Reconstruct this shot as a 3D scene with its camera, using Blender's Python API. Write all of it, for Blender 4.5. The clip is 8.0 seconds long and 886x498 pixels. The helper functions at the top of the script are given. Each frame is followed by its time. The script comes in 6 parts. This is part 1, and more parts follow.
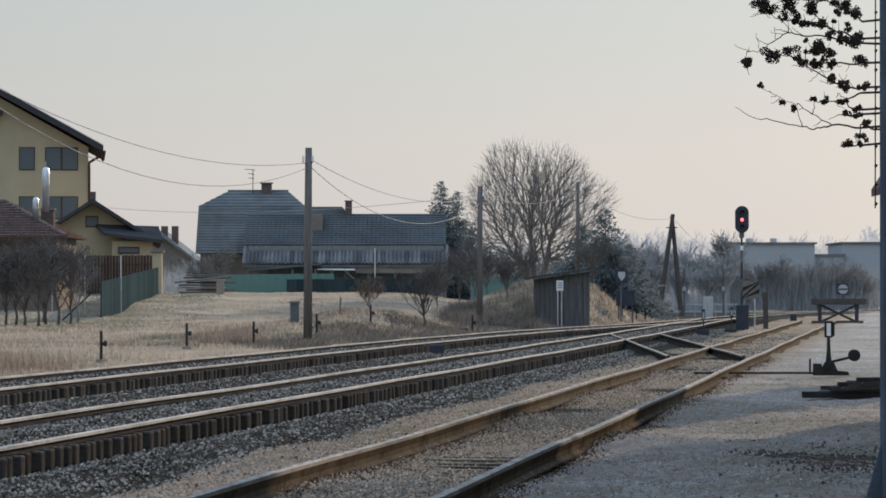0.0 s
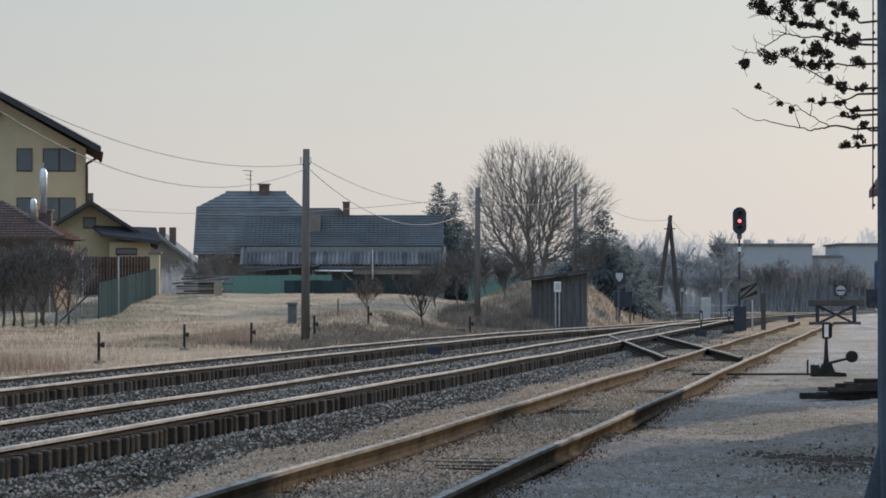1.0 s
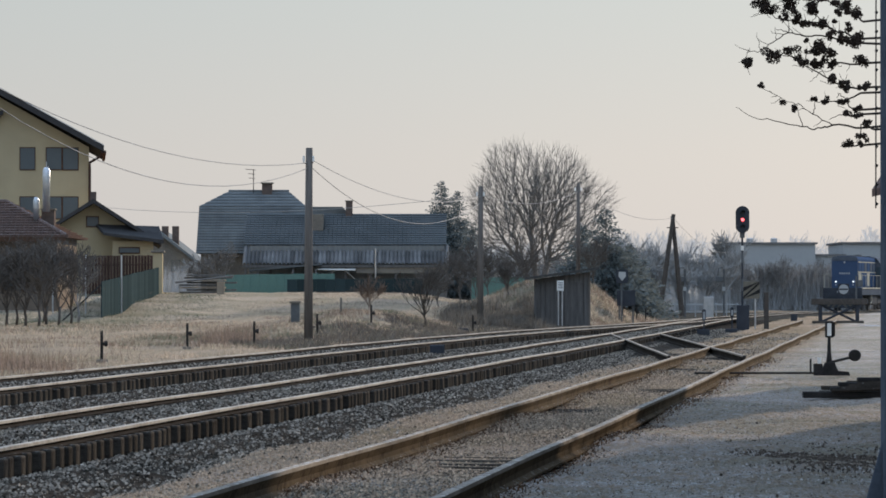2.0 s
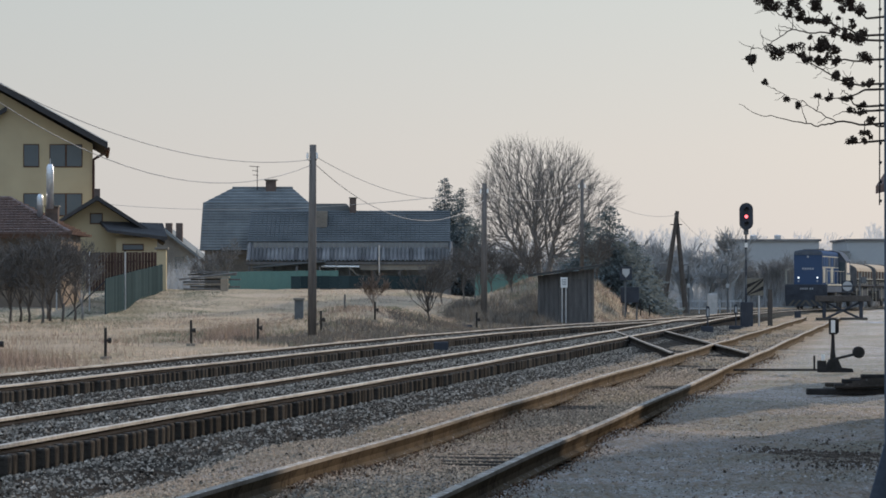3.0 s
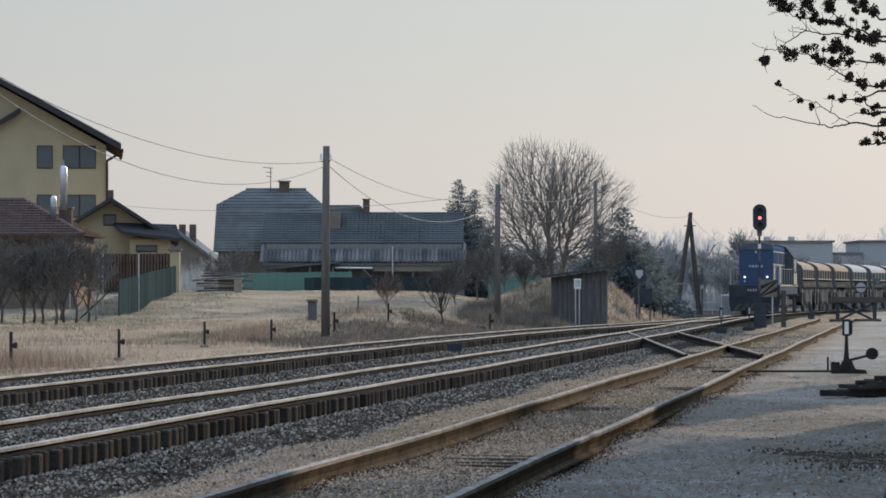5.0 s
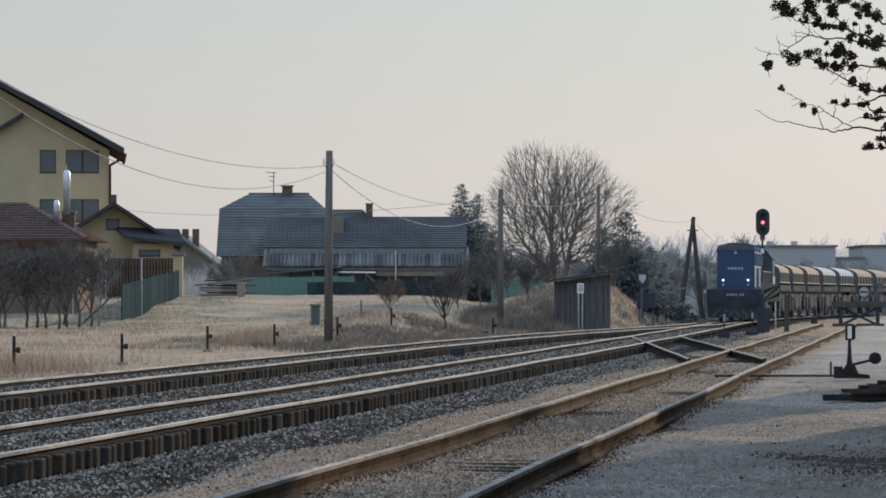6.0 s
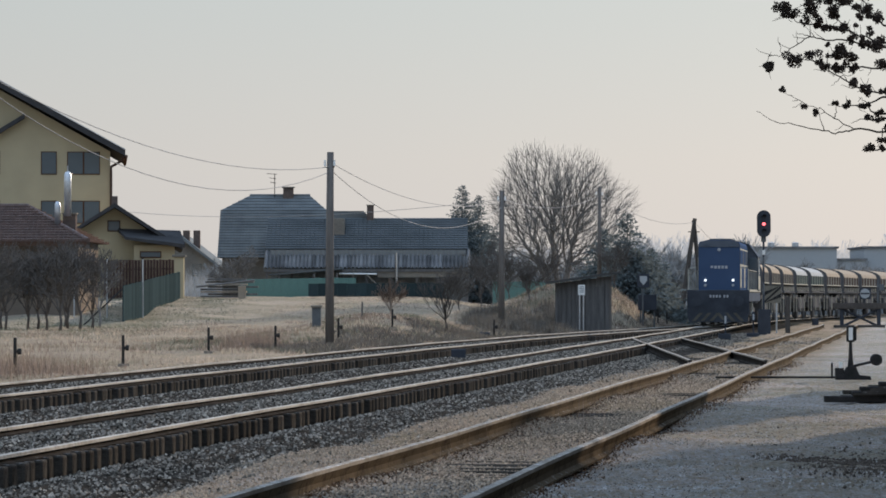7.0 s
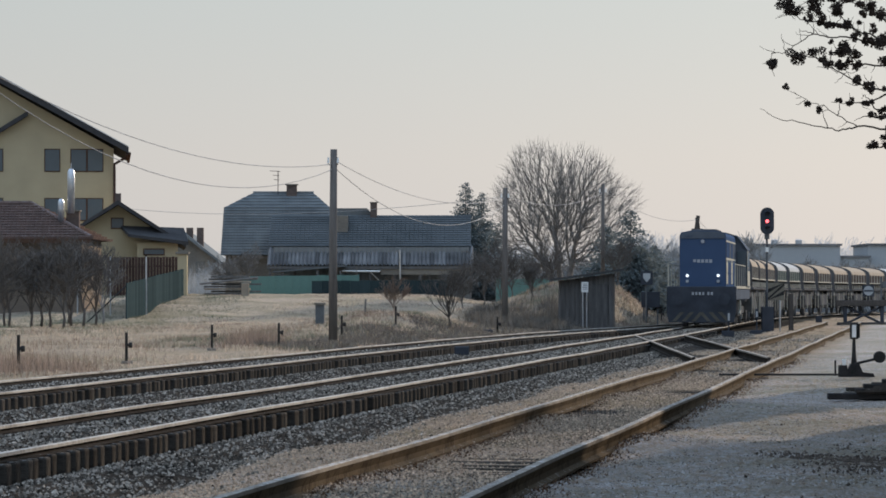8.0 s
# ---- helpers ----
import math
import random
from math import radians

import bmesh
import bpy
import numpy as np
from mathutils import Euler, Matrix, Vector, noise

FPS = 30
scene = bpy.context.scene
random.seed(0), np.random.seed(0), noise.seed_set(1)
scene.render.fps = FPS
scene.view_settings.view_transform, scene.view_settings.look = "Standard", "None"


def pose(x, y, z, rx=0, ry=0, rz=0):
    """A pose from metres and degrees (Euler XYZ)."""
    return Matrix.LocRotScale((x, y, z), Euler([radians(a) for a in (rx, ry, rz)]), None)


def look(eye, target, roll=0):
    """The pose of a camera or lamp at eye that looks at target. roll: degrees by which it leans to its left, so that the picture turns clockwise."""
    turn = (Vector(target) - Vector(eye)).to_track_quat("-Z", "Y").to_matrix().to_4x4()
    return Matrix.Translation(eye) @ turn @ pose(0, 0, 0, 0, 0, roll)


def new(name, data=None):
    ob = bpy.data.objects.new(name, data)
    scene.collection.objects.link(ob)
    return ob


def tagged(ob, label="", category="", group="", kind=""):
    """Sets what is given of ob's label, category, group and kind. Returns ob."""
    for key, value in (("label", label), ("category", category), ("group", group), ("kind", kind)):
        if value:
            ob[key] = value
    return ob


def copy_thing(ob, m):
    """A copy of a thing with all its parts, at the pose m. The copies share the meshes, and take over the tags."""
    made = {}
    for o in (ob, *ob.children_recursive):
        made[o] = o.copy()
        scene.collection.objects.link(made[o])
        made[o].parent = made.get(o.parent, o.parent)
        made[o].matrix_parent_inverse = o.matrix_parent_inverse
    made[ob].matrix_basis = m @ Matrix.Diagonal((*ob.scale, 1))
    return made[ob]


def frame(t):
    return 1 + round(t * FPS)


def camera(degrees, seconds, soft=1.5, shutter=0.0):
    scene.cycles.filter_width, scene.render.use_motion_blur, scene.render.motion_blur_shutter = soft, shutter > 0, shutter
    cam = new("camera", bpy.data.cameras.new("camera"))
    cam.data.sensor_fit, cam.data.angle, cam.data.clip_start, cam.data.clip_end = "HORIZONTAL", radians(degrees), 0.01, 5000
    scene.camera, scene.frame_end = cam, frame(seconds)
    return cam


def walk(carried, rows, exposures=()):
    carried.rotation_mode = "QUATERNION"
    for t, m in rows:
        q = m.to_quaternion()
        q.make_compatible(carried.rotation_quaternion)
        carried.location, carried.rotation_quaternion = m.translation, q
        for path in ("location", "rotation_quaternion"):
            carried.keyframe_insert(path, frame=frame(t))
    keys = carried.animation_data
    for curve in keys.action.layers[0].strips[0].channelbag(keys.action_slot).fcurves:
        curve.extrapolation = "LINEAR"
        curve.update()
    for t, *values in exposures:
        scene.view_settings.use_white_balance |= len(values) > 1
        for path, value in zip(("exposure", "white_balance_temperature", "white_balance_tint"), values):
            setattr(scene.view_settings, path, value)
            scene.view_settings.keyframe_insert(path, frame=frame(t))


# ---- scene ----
cam = camera(13.15, 8.0, soft=1.7)
EYE = (0.0, 0.0, 1.28)


def aim(t, yaw, pitch):
    return (t, pose(*EYE, 90 + pitch, 0, yaw))


walk(cam, [aim(0, .035, .631), aim(.5, .029, .632), aim(1, .000, .649), aim(1.5, .019, .648), aim(3, .099, .585),
           aim(3.5, .135, .583), aim(4, .166, .584), aim(4.5, .243, .586), aim(6, .343, .673), aim(6.5, .358, .692),
           aim(7, .359, .695), aim(7.5, .385, .683), aim(8, .409, .654)])

# ---- world and light ----
SUN_AZ, SUN_EL = radians(21.5), radians(13)      # right of the view axis, height
sky_world = bpy.data.worlds.new("winter_sky")
scene.world = sky_world
sky_world.use_nodes = True
wn, wl = sky_world.node_tree.nodes, sky_world.node_tree.links
wn.clear()
nish = wn.new("ShaderNodeTexSky")
nish.sky_type, nish.sun_disc = "NISHITA", False
nish.sun_elevation, nish.sun_rotation = SUN_EL, SUN_AZ
nish.air_density, nish.dust_density = 1.0, 1.5
wcoord, wsep, wramp = wn.new("ShaderNodeTexCoord"), wn.new("ShaderNodeSeparateXYZ"), wn.new("ShaderNodeValToRGB")
wl.new(wcoord.outputs["Generated"], wsep.inputs[0])
wl.new(wsep.outputs["Z"], wramp.inputs[0])
el = wramp.color_ramp.elements
el[0].position, el[0].color = 0.0, (0.405, 0.392, 0.392, 1)
el[1].position, el[1].color = 0.16, (0.378, 0.447, 0.485, 1)
mid = el.new(0.035)
mid.color = (0.405, 0.400, 0.394, 1)
mid = el.new(0.075)
mid.color = (0.370, 0.396, 0.400, 1)
mid = el.new(0.6)
mid.color = (0.58, 0.77, 1.06, 1)
bg_haze, bg_sky, badd, wout = (wn.new(k) for k in ("ShaderNodeBackground", "ShaderNodeBackground", "ShaderNodeAddShader", "ShaderNodeOutputWorld"))
wl.new(wramp.outputs[0], bg_haze.inputs[0])
# the misty sky is brighter towards the sun
wdot, wgain = wn.new("ShaderNodeVectorMath"), wn.new("ShaderNodeMapRange")
wdot.operation = "DOT_PRODUCT"
wl.new(wcoord.outputs["Generated"], wdot.inputs[0])
wdot.inputs[1].default_value = (math.sin(SUN_AZ) * math.cos(SUN_EL), math.cos(SUN_AZ) * math.cos(SUN_EL), math.sin(SUN_EL))
wl.new(wdot.outputs["Value"], wgain.inputs[0])
for key, v in (("From Min", .80), ("From Max", 1.0), ("To Min", .90), ("To Max", 1.16)):
    wgain.inputs[key].default_value = v
wl.new(wgain.outputs[0], bg_haze.inputs[1])
wl.new(nish.outputs[0], bg_sky.inputs[0])
bg_sky.inputs[1].default_value = 0.0025
wl.new(bg_haze.outputs[0], badd.inputs[0])
wl.new(bg_sky.outputs[0], badd.inputs[1])
wl.new(badd.outputs[0], wout.inputs[0])

sun = new("sun", bpy.data.lights.new("sun", "SUN"))
sun.data.energy, sun.data.angle, sun.data.color = 5.8, radians(0.8), (1.0, 0.84, 0.68)
sun.matrix_world = look((math.sin(SUN_AZ) * math.cos(SUN_EL), math.cos(SUN_AZ) * math.cos(SUN_EL), math.sin(SUN_EL)), (0, 0, 0))
scene.view_settings.exposure = 0.5


# ---- materials ----
def mat(name, c1, c2=None, rough=0.8, metal=0.0, scale=6.0, bump=0.3, fine=40.0, spread=0.5, frost=0.0, island=0.0, random_ob=0.0,
        stretch=(1, 1, 1), emit=None, dist=0.02, thin=0.0):
    """Two-scale mottled surface; frost: share of white rime on faces that look up."""
    m = bpy.data.materials.new(name)
    m.use_nodes = True
    n, l = m.node_tree.nodes, m.node_tree.links
    b = n["Principled BSDF"]
    b.inputs["Roughness"].default_value, b.inputs["Metallic"].default_value = rough, metal
    b.inputs["Specular IOR Level"].default_value = 0.5 if rough < 0.3 else 0.25 if rough < 0.5 else 0.0
    c2 = c2 or tuple(v * 0.7 for v in c1)
    tc, mp = n.new("ShaderNodeTexCoord"), n.new("ShaderNodeMapping")
    mp.inputs["Scale"].default_value = stretch
    l.new(tc.outputs["Object"], mp.inputs[0])
    big, small = n.new("ShaderNodeTexNoise"), n.new("ShaderNodeTexNoise")
    for t, s, d in ((big, scale, 4), (small, fine, 3)):
        t.inputs["Scale"].default_value, t.inputs["Detail"].default_value = s, d
        l.new(mp.outputs[0], t.inputs["Vector"])
    add = n.new("ShaderNodeMath")
    add.operation = "MULTIPLY_ADD"
    l.new(small.outputs[0], add.inputs[0])
    add.inputs[1].default_value = spread
    l.new(big.outputs[0], add.inputs[2])
    ramp = n.new("ShaderNodeValToRGB")
    ramp.color_ramp.elements[0].position, ramp.color_ramp.elements[1].position = 0.3 + spread * 0.3, 0.7 + spread * 0.7 - 0.1
    ramp.color_ramp.elements[0].color, ramp.color_ramp.elements[1].color = (*c2, 1), (*c1, 1)
    l.new(add.outputs[0], ramp.inputs[0])
    out = ramp.outputs[0]
    if island or random_ob:
        src = n.new("ShaderNodeNewGeometry").outputs["Random Per Island"] if island else n.new("ShaderNodeObjectInfo").outputs["Random"]
        k = island or random_ob
        hsv, mr = n.new("ShaderNodeHueSaturation"), n.new("ShaderNodeMapRange")
        l.new(src, mr.inputs[0])
        mr.inputs["To Min"].default_value, mr.inputs["To Max"].default_value = 1 - k, 1 + k
        l.new(mr.outputs[0], hsv.inputs["Value"])
        l.new(out, hsv.inputs["Color"])
        out = hsv.outputs[0]
    if frost:
        geo, sep, pat, mul, mix = (n.new(k) for k in ("ShaderNodeNewGeometry", "ShaderNodeSeparateXYZ", "ShaderNodeTexNoise", "ShaderNodeMath", "ShaderNodeMix"))
        l.new(geo.outputs["Normal"], sep.inputs[0])
        pat.inputs["Scale"].default_value, pat.inputs["Detail"].default_value = 14.0, 8
        l.new(mp.outputs[0], pat.inputs["Vector"])
        r2 = n.new("ShaderNodeMapRange")
        l.new(pat.outputs[0], r2.inputs[0])
        r2.inputs["From Min"].default_value, r2.inputs["From Max"].default_value = 0.75 - 0.5 * frost, 0.95 - 0.35 * frost
        up = n.new("ShaderNodeMapRange")
        l.new(sep.outputs["Z"], up.inputs[0])
        up.inputs["From Min"].default_value, up.inputs["From Max"].default_value = 0.15, 0.8
        mul.operation = "MULTIPLY"
        l.new(r2.outputs[0], mul.inputs[0])
        l.new(up.outputs[0], mul.inputs[1])
        mix.data_type = "RGBA"
        l.new(mul.outputs[0], mix.inputs["Factor"])
        l.new(out, mix.inputs["A"])
        mix.inputs["B"].default_value = (0.52, 0.53, 0.55, 1)
        out = mix.outputs["Result"]
    l.new(out, b.inputs["Base Color"])
    if bump:
        bp = n.new("ShaderNodeBump")
        bp.inputs["Strength"].default_value, bp.inputs["Distance"].default_value = bump, dist
        l.new(add.outputs[0], bp.inputs["Height"])
        l.new(bp.outputs[0], b.inputs["Normal"])
    if thin:
        # dry leaves let light through
        tr, ms = n.new("ShaderNodeBsdfTranslucent"), n.new("ShaderNodeMixShader")
        l.new(out, tr.inputs["Color"])
        ms.inputs[0].default_value = thin
        l.new(b.outputs[0], ms.inputs[1])
        l.new(tr.outputs[0], ms.inputs[2])
        l.new(ms.outputs[0], n["Material Output"].inputs["Surface"])
    if emit:
        b.inputs["Emission Color"].default_value, b.inputs["Emission Strength"].default_value = (*emit[:3], 1), emit[3]
    return m


M = {}


def ground_material():
    """Frosted earth, straw field and stony bed in one sheet; the cover attribute tells where which lies."""
    m = bpy.data.materials.new("frosted_ground")
    m.use_nodes = True
    n, l = m.node_tree.nodes, m.node_tree.links
    b = n["Principled BSDF"]
    b.inputs["Roughness"].default_value, b.inputs["Specular IOR Level"].default_value = 0.95, 0.0
    geo, att = n.new("ShaderNodeNewGeometry"), n.new("ShaderNodeAttribute")
    att.attribute_name = "cover"

    def noise_at(scale, detail, rough=0.6):
        t = n.new("ShaderNodeTexNoise")
        t.inputs["Scale"].default_value, t.inputs["Detail"].default_value, t.inputs["Roughness"].default_value = scale, detail, rough
        l.new(geo.outputs["Position"], t.inputs["Vector"])
        return t.outputs[0]

    def ramp(src, lo, hi, c0, c1):
        r = n.new("ShaderNodeValToRGB")
        e = r.color_ramp.elements
        e[0].position, e[1].position, e[0].color, e[1].color = lo, hi, (*c0, 1), (*c1, 1)
        l.new(src, r.inputs[0])
        return r.outputs[0]

    def mix(fac, x, y):
        k = n.new("ShaderNodeMix")
        k.data_type = "RGBA"
        l.new(fac, k.inputs["Factor"])
        l.new(x, k.inputs["A"])
        l.new(y, k.inputs["B"])
        return k.outputs["Result"]

    def share(src, shift, width):
        s = n.new("ShaderNodeMath")
        s.operation = "MULTIPLY_ADD"
        l.new(noise_at(1.6, 5), s.inputs[0])
        s.inputs[1].default_value = 0.7
        l.new(src, s.inputs[2])
        r = n.new("ShaderNodeMapRange")
        l.new(s.outputs[0], r.inputs[0])
        r.inputs["From Min"].default_value, r.inputs["From Max"].default_value = shift, shift + width
        return r.outputs[0]

    sep = n.new("ShaderNodeSeparateColor")
    l.new(att.outputs["Color"], sep.inputs[0])
    grit, blot, fine = noise_at(42, 4), noise_at(0.55, 5), noise_at(11, 8, 0.75)
    earth = mix(blot, ramp(grit, .35, .68, (.20, .152, .112), (.45, .34, .245)), ramp(grit, .35, .68, (.21, .168, .132), (.46, .36, .27)))
    stone = ramp(grit, .35, .70, (.03, .028, .026), (.13, .122, .112))
    straw = mix(blot, ramp(fine, .3, .7, (.20, .17, .13), (.45, .375, .295)), ramp(fine, .3, .7, (.27, .22, .165), (.55, .45, .355)))
    col = mix(share(sep.outputs[1], .80, .12), mix(share(sep.outputs[0], .68, .38), earth, stone), straw)
    rime = n.new("ShaderNodeMapRange")
    l.new(fine, rime.inputs[0])
    rime.inputs["From Min"].default_value, rime.inputs["From Max"].default_value, rime.inputs["To Max"].default_value = .38, .62, .92
    white = n.new("ShaderNodeRGB")
    white.outputs[0].default_value = (.57, .59, .625, 1)
    less = n.new("ShaderNodeMath")
    less.operation = "MULTIPLY_ADD"
    l.new(sep.outputs[2], less.inputs[0])
    less.inputs[1].default_value, less.inputs[2].default_value = 1.0, 0.0
    thin = n.new("ShaderNodeMath")
    thin.operation = "MULTIPLY"
    l.new(rime.outputs[0], thin.inputs[0])
    l.new(less.outputs[0], thin.inputs[1])
    patch = ramp(noise_at(.22, 7, .75), .40, .60, (.68, .71, .64), (1.0, 1.0, 1.0))
    tone = n.new("ShaderNodeMix")
    tone.data_type, tone.blend_type = "RGBA", "MULTIPLY"
    tone.inputs["Factor"].default_value = 1.0
    l.new(mix(thin.outputs[0], col, white.outputs[0]), tone.inputs["A"])
    l.new(patch, tone.inputs["B"])
    l.new(tone.outputs["Result"], b.inputs["Base Color"])
    last = None
    for src, dist in ((grit, .03), (fine, .10)):
        bp = n.new("ShaderNodeBump")
        bp.inputs["Strength"].default_value, bp.inputs["Distance"].default_value = 0.9, dist
        l.new(src, bp.inputs["Height"])
        if last:
            l.new(last, bp.inputs["Normal"])
        last = bp.outputs[0]
    l.new(last, b.inputs["Normal"])
    return m


M["ground"] = ground_material()
M["clod"] = mat("frosted_clod", (0.40, 0.385, 0.37), (0.22, 0.205, 0.19), rough=0.95, scale=6, fine=50, bump=0.3, island=0.35, frost=0.55)
M["grit"] = mat("tan_grit", (0.44, 0.335, 0.245), (0.17, 0.13, 0.095), rough=0.95, scale=6, fine=50, bump=0.3, island=0.5, frost=0.08)
M["road"] = mat("frosted_asphalt", (0.30, 0.31, 0.33), (0.16, 0.165, 0.17), rough=0.55, scale=.4, fine=8, bump=0.2, frost=0.6)
# near black: shade of the hollows beside the rails is put into the colour
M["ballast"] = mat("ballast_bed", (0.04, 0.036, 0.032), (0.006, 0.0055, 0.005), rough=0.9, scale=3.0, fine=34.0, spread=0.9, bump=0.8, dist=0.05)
M["stone"] = mat("ballast_stone", (0.28, 0.248, 0.21), (0.009, 0.008, 0.007), rough=0.8, scale=8, fine=60, bump=0.2, island=0.95, frost=0.12)
M["rail"] = mat("rusty_rail", (0.05, 0.043, 0.037), (0.02, 0.018, 0.016), rough=0.8, scale=3, fine=30, bump=0.3, frost=0.2)
M["rail_head"] = mat("worn_rail_head", (0.37, 0.35, 0.32), (0.14, 0.128, 0.114), rough=0.5, metal=0.15, scale=.9, fine=14, spread=.8, bump=0.1, frost=0.25)
M["rail_rust"] = mat("rusted_rail_head", (0.27, 0.24, 0.205), (0.13, 0.112, 0.092), rough=0.6, metal=0.1, scale=2, fine=30, bump=0.2, frost=0.5)
M["rail_tan"] = mat("tan_rusted_rail", (0.10, 0.078, 0.055), (0.03, 0.025, 0.02), rough=0.85, scale=2.2, fine=24, spread=.9, bump=0.5, frost=0.3)
M["sleeper"] = mat("sleeper_wood", (0.068, 0.06, 0.052), (0.024, 0.022, 0.019), rough=0.9, scale=4, fine=30, bump=0.5, random_ob=0.3, frost=0.3, stretch=(1, 4, 4))
M["wood_dark"] = mat("dark_weathered_wood", (0.155, 0.15, 0.147), (0.08, 0.078, 0.078), rough=0.9, scale=2, fine=18, bump=0.5, stretch=(5, 5, 0.6), random_ob=0.25)
M["pole"] = mat("pole_wood", (0.165, 0.15, 0.138), (0.09, 0.082, 0.077), rough=0.9, scale=2, fine=14, bump=0.5, stretch=(6, 6, 0.4))
M["iron"] = mat("black_iron", (0.045, 0.043, 0.043), (0.02, 0.02, 0.02), rough=0.6, metal=0.2, scale=6, bump=0.2)
# paler copy of the black iron for far things: haze put into the colour
M["iron_grey"] = mat("haze_grey_iron", (0.13, 0.138, 0.145), (0.085, 0.09, 0.095), rough=0.75, scale=6, bump=0.2)
M["steel"] = mat("painted_steel", (0.10, 0.12, 0.15), (0.06, 0.07, 0.09), rough=0.5, scale=3, bump=0.15)
M["galv"] = mat("galvanised_steel", (0.55, 0.57, 0.60), (0.38, 0.40, 0.43), rough=0.35, metal=0.8, scale=5, bump=0.1)
M["yellow_wall"] = mat("yellow_render", (0.42, 0.355, 0.235), (0.355, 0.30, 0.20), rough=0.9, scale=0.7, fine=30, bump=0.15)
M["brown_wall"] = mat("brown_render", (0.19, 0.155, 0.125), (0.13, 0.108, 0.09), rough=0.95, scale=0.7, fine=20, bump=0.3)
M["tile"] = mat("brown_roof_tile", (0.15, 0.105, 0.092), (0.085, 0.065, 0.06), rough=0.75, scale=2, fine=20, bump=0.4, random_ob=0.2, frost=0.4)
M["tile_grey"] = mat("grey_old_tile", (0.16, 0.172, 0.175), (0.10, 0.108, 0.112), rough=0.9, scale=0.8, fine=12, bump=0.5, random_ob=0.18)
M["roof_dark"] = mat("dark_roof", (0.128, 0.139, 0.145), (0.09, 0.098, 0.103), rough=0.85, scale=0.7, fine=10, bump=0.4, random_ob=0.12)
M["roof_sheet"] = mat("corrugated_sheet", (0.17, 0.17, 0.172), (0.07, 0.071, 0.074), rough=0.75, scale=0.6, fine=10, bump=0.3, random_ob=0.45)
M["old_wall"] = mat("old_render", (0.22, 0.20, 0.17), (0.12, 0.11, 0.10), rough=0.95, scale=0.6, fine=8, bump=0.4)
M["green_sheet"] = mat("green_fence_sheet", (0.037, 0.054, 0.058), (0.026, 0.04, 0.044), rough=0.6, scale=1.2, fine=12, bump=0.2, random_ob=0.2)
M["green_tarp"] = mat("green_screen_net", (0.13, 0.225, 0.20), (0.10, 0.175, 0.156), rough=0.8, scale=0.8, fine=15, bump=0.3)
M["brown_board"] = mat("brown_board", (0.085, 0.055, 0.046), (0.05, 0.034, 0.03), rough=0.8, scale=2, fine=16, bump=0.4, random_ob=0.2)
M["glass"] = mat("dark_pane", (0.07, 0.095, 0.11), (0.05, 0.07, 0.085), rough=0.08, scale=0.5, bump=0)
M["frame_brown"] = mat("brown_frame", (0.09, 0.055, 0.04), rough=0.5, bump=0.1)
M["brick"] = mat("brick", (0.135, 0.105, 0.093), (0.08, 0.066, 0.06), rough=0.9, scale=5, fine=40, bump=0.4)
M["twig"] = mat("grey_bark", (0.20, 0.192, 0.185), (0.13, 0.125, 0.12), rough=0.95, scale=5, bump=0.3, frost=0.25)
# mist over far twigs is put into this and the next base colour
M["hazed_twigs"] = mat("hazed_rimed_twigs", (0.33, 0.342, 0.35), (0.26, 0.27, 0.277), rough=0.95, scale=1, bump=0, frost=0.15, thin=.2)
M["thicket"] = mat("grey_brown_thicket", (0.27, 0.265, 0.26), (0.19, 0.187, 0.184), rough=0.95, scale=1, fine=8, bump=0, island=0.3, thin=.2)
# far woods: pale base and a glow stand for the mist before them
M["distance"] = mat("glowing_mist_distance", (0.45, 0.45, 0.45), (0.40, 0.40, 0.41), rough=1.0, scale=.1, bump=0, emit=(0.52, 0.51, 0.51, 0.24))
M["bark_dark"] = mat("dark_bark", (0.065, 0.055, 0.048), (0.035, 0.03, 0.027), rough=0.95, scale=9, bump=0.4)
M["orchard"] = mat("orchard_bark", (0.13, 0.118, 0.108), (0.08, 0.073, 0.068), rough=0.95, scale=9, bump=0.3, frost=0.08)
M["seed"] = mat("dry_seed_cluster", (0.06, 0.047, 0.039), (0.03, 0.025, 0.022), rough=0.95, scale=40, bump=0.3, island=0.3)
M["needle"] = mat("conifer_needles", (0.135, 0.158, 0.162), (0.105, 0.125, 0.129), rough=0.95, scale=3, bump=0, island=0.1, thin=.2)
M["straw"] = mat("dry_grass", (0.43, 0.365, 0.295), (0.25, 0.212, 0.172), rough=0.95, scale=1, fine=8, bump=0, island=0.4, thin=.3)
M["weed"] = mat("brown_weeds", (0.25, 0.195, 0.16), (0.12, 0.095, 0.08), rough=0.95, scale=1, fine=8, bump=0, island=0.5, thin=.25)
M["bank"] = mat("dark_bank_weeds", (0.145, 0.135, 0.12), (0.08, 0.075, 0.068), rough=0.95, scale=1, fine=8, bump=0, island=0.5, thin=.2)
M["shrub"] = mat("dark_shrub_bark", (0.095, 0.085, 0.078), (0.055, 0.05, 0.046), rough=0.95, scale=9, bump=0.3)
M["leaf"] = mat("dead_brown_leaves", (0.16, 0.098, 0.062), (0.07, 0.045, 0.032), rough=0.95, scale=1, fine=8, bump=0, island=0.4)
M["tuft"] = mat("frosted_green_tuft", (0.17, 0.178, 0.135), (0.095, 0.102, 0.078), rough=0.95, scale=1, fine=8, bump=0, island=0.4, thin=.25)
M["dark_clod"] = mat("bare_dark_clod", (0.11, 0.092, 0.078), (0.05, 0.042, 0.037), rough=0.95, scale=6, fine=50, bump=0.3, island=0.4, frost=0.12)
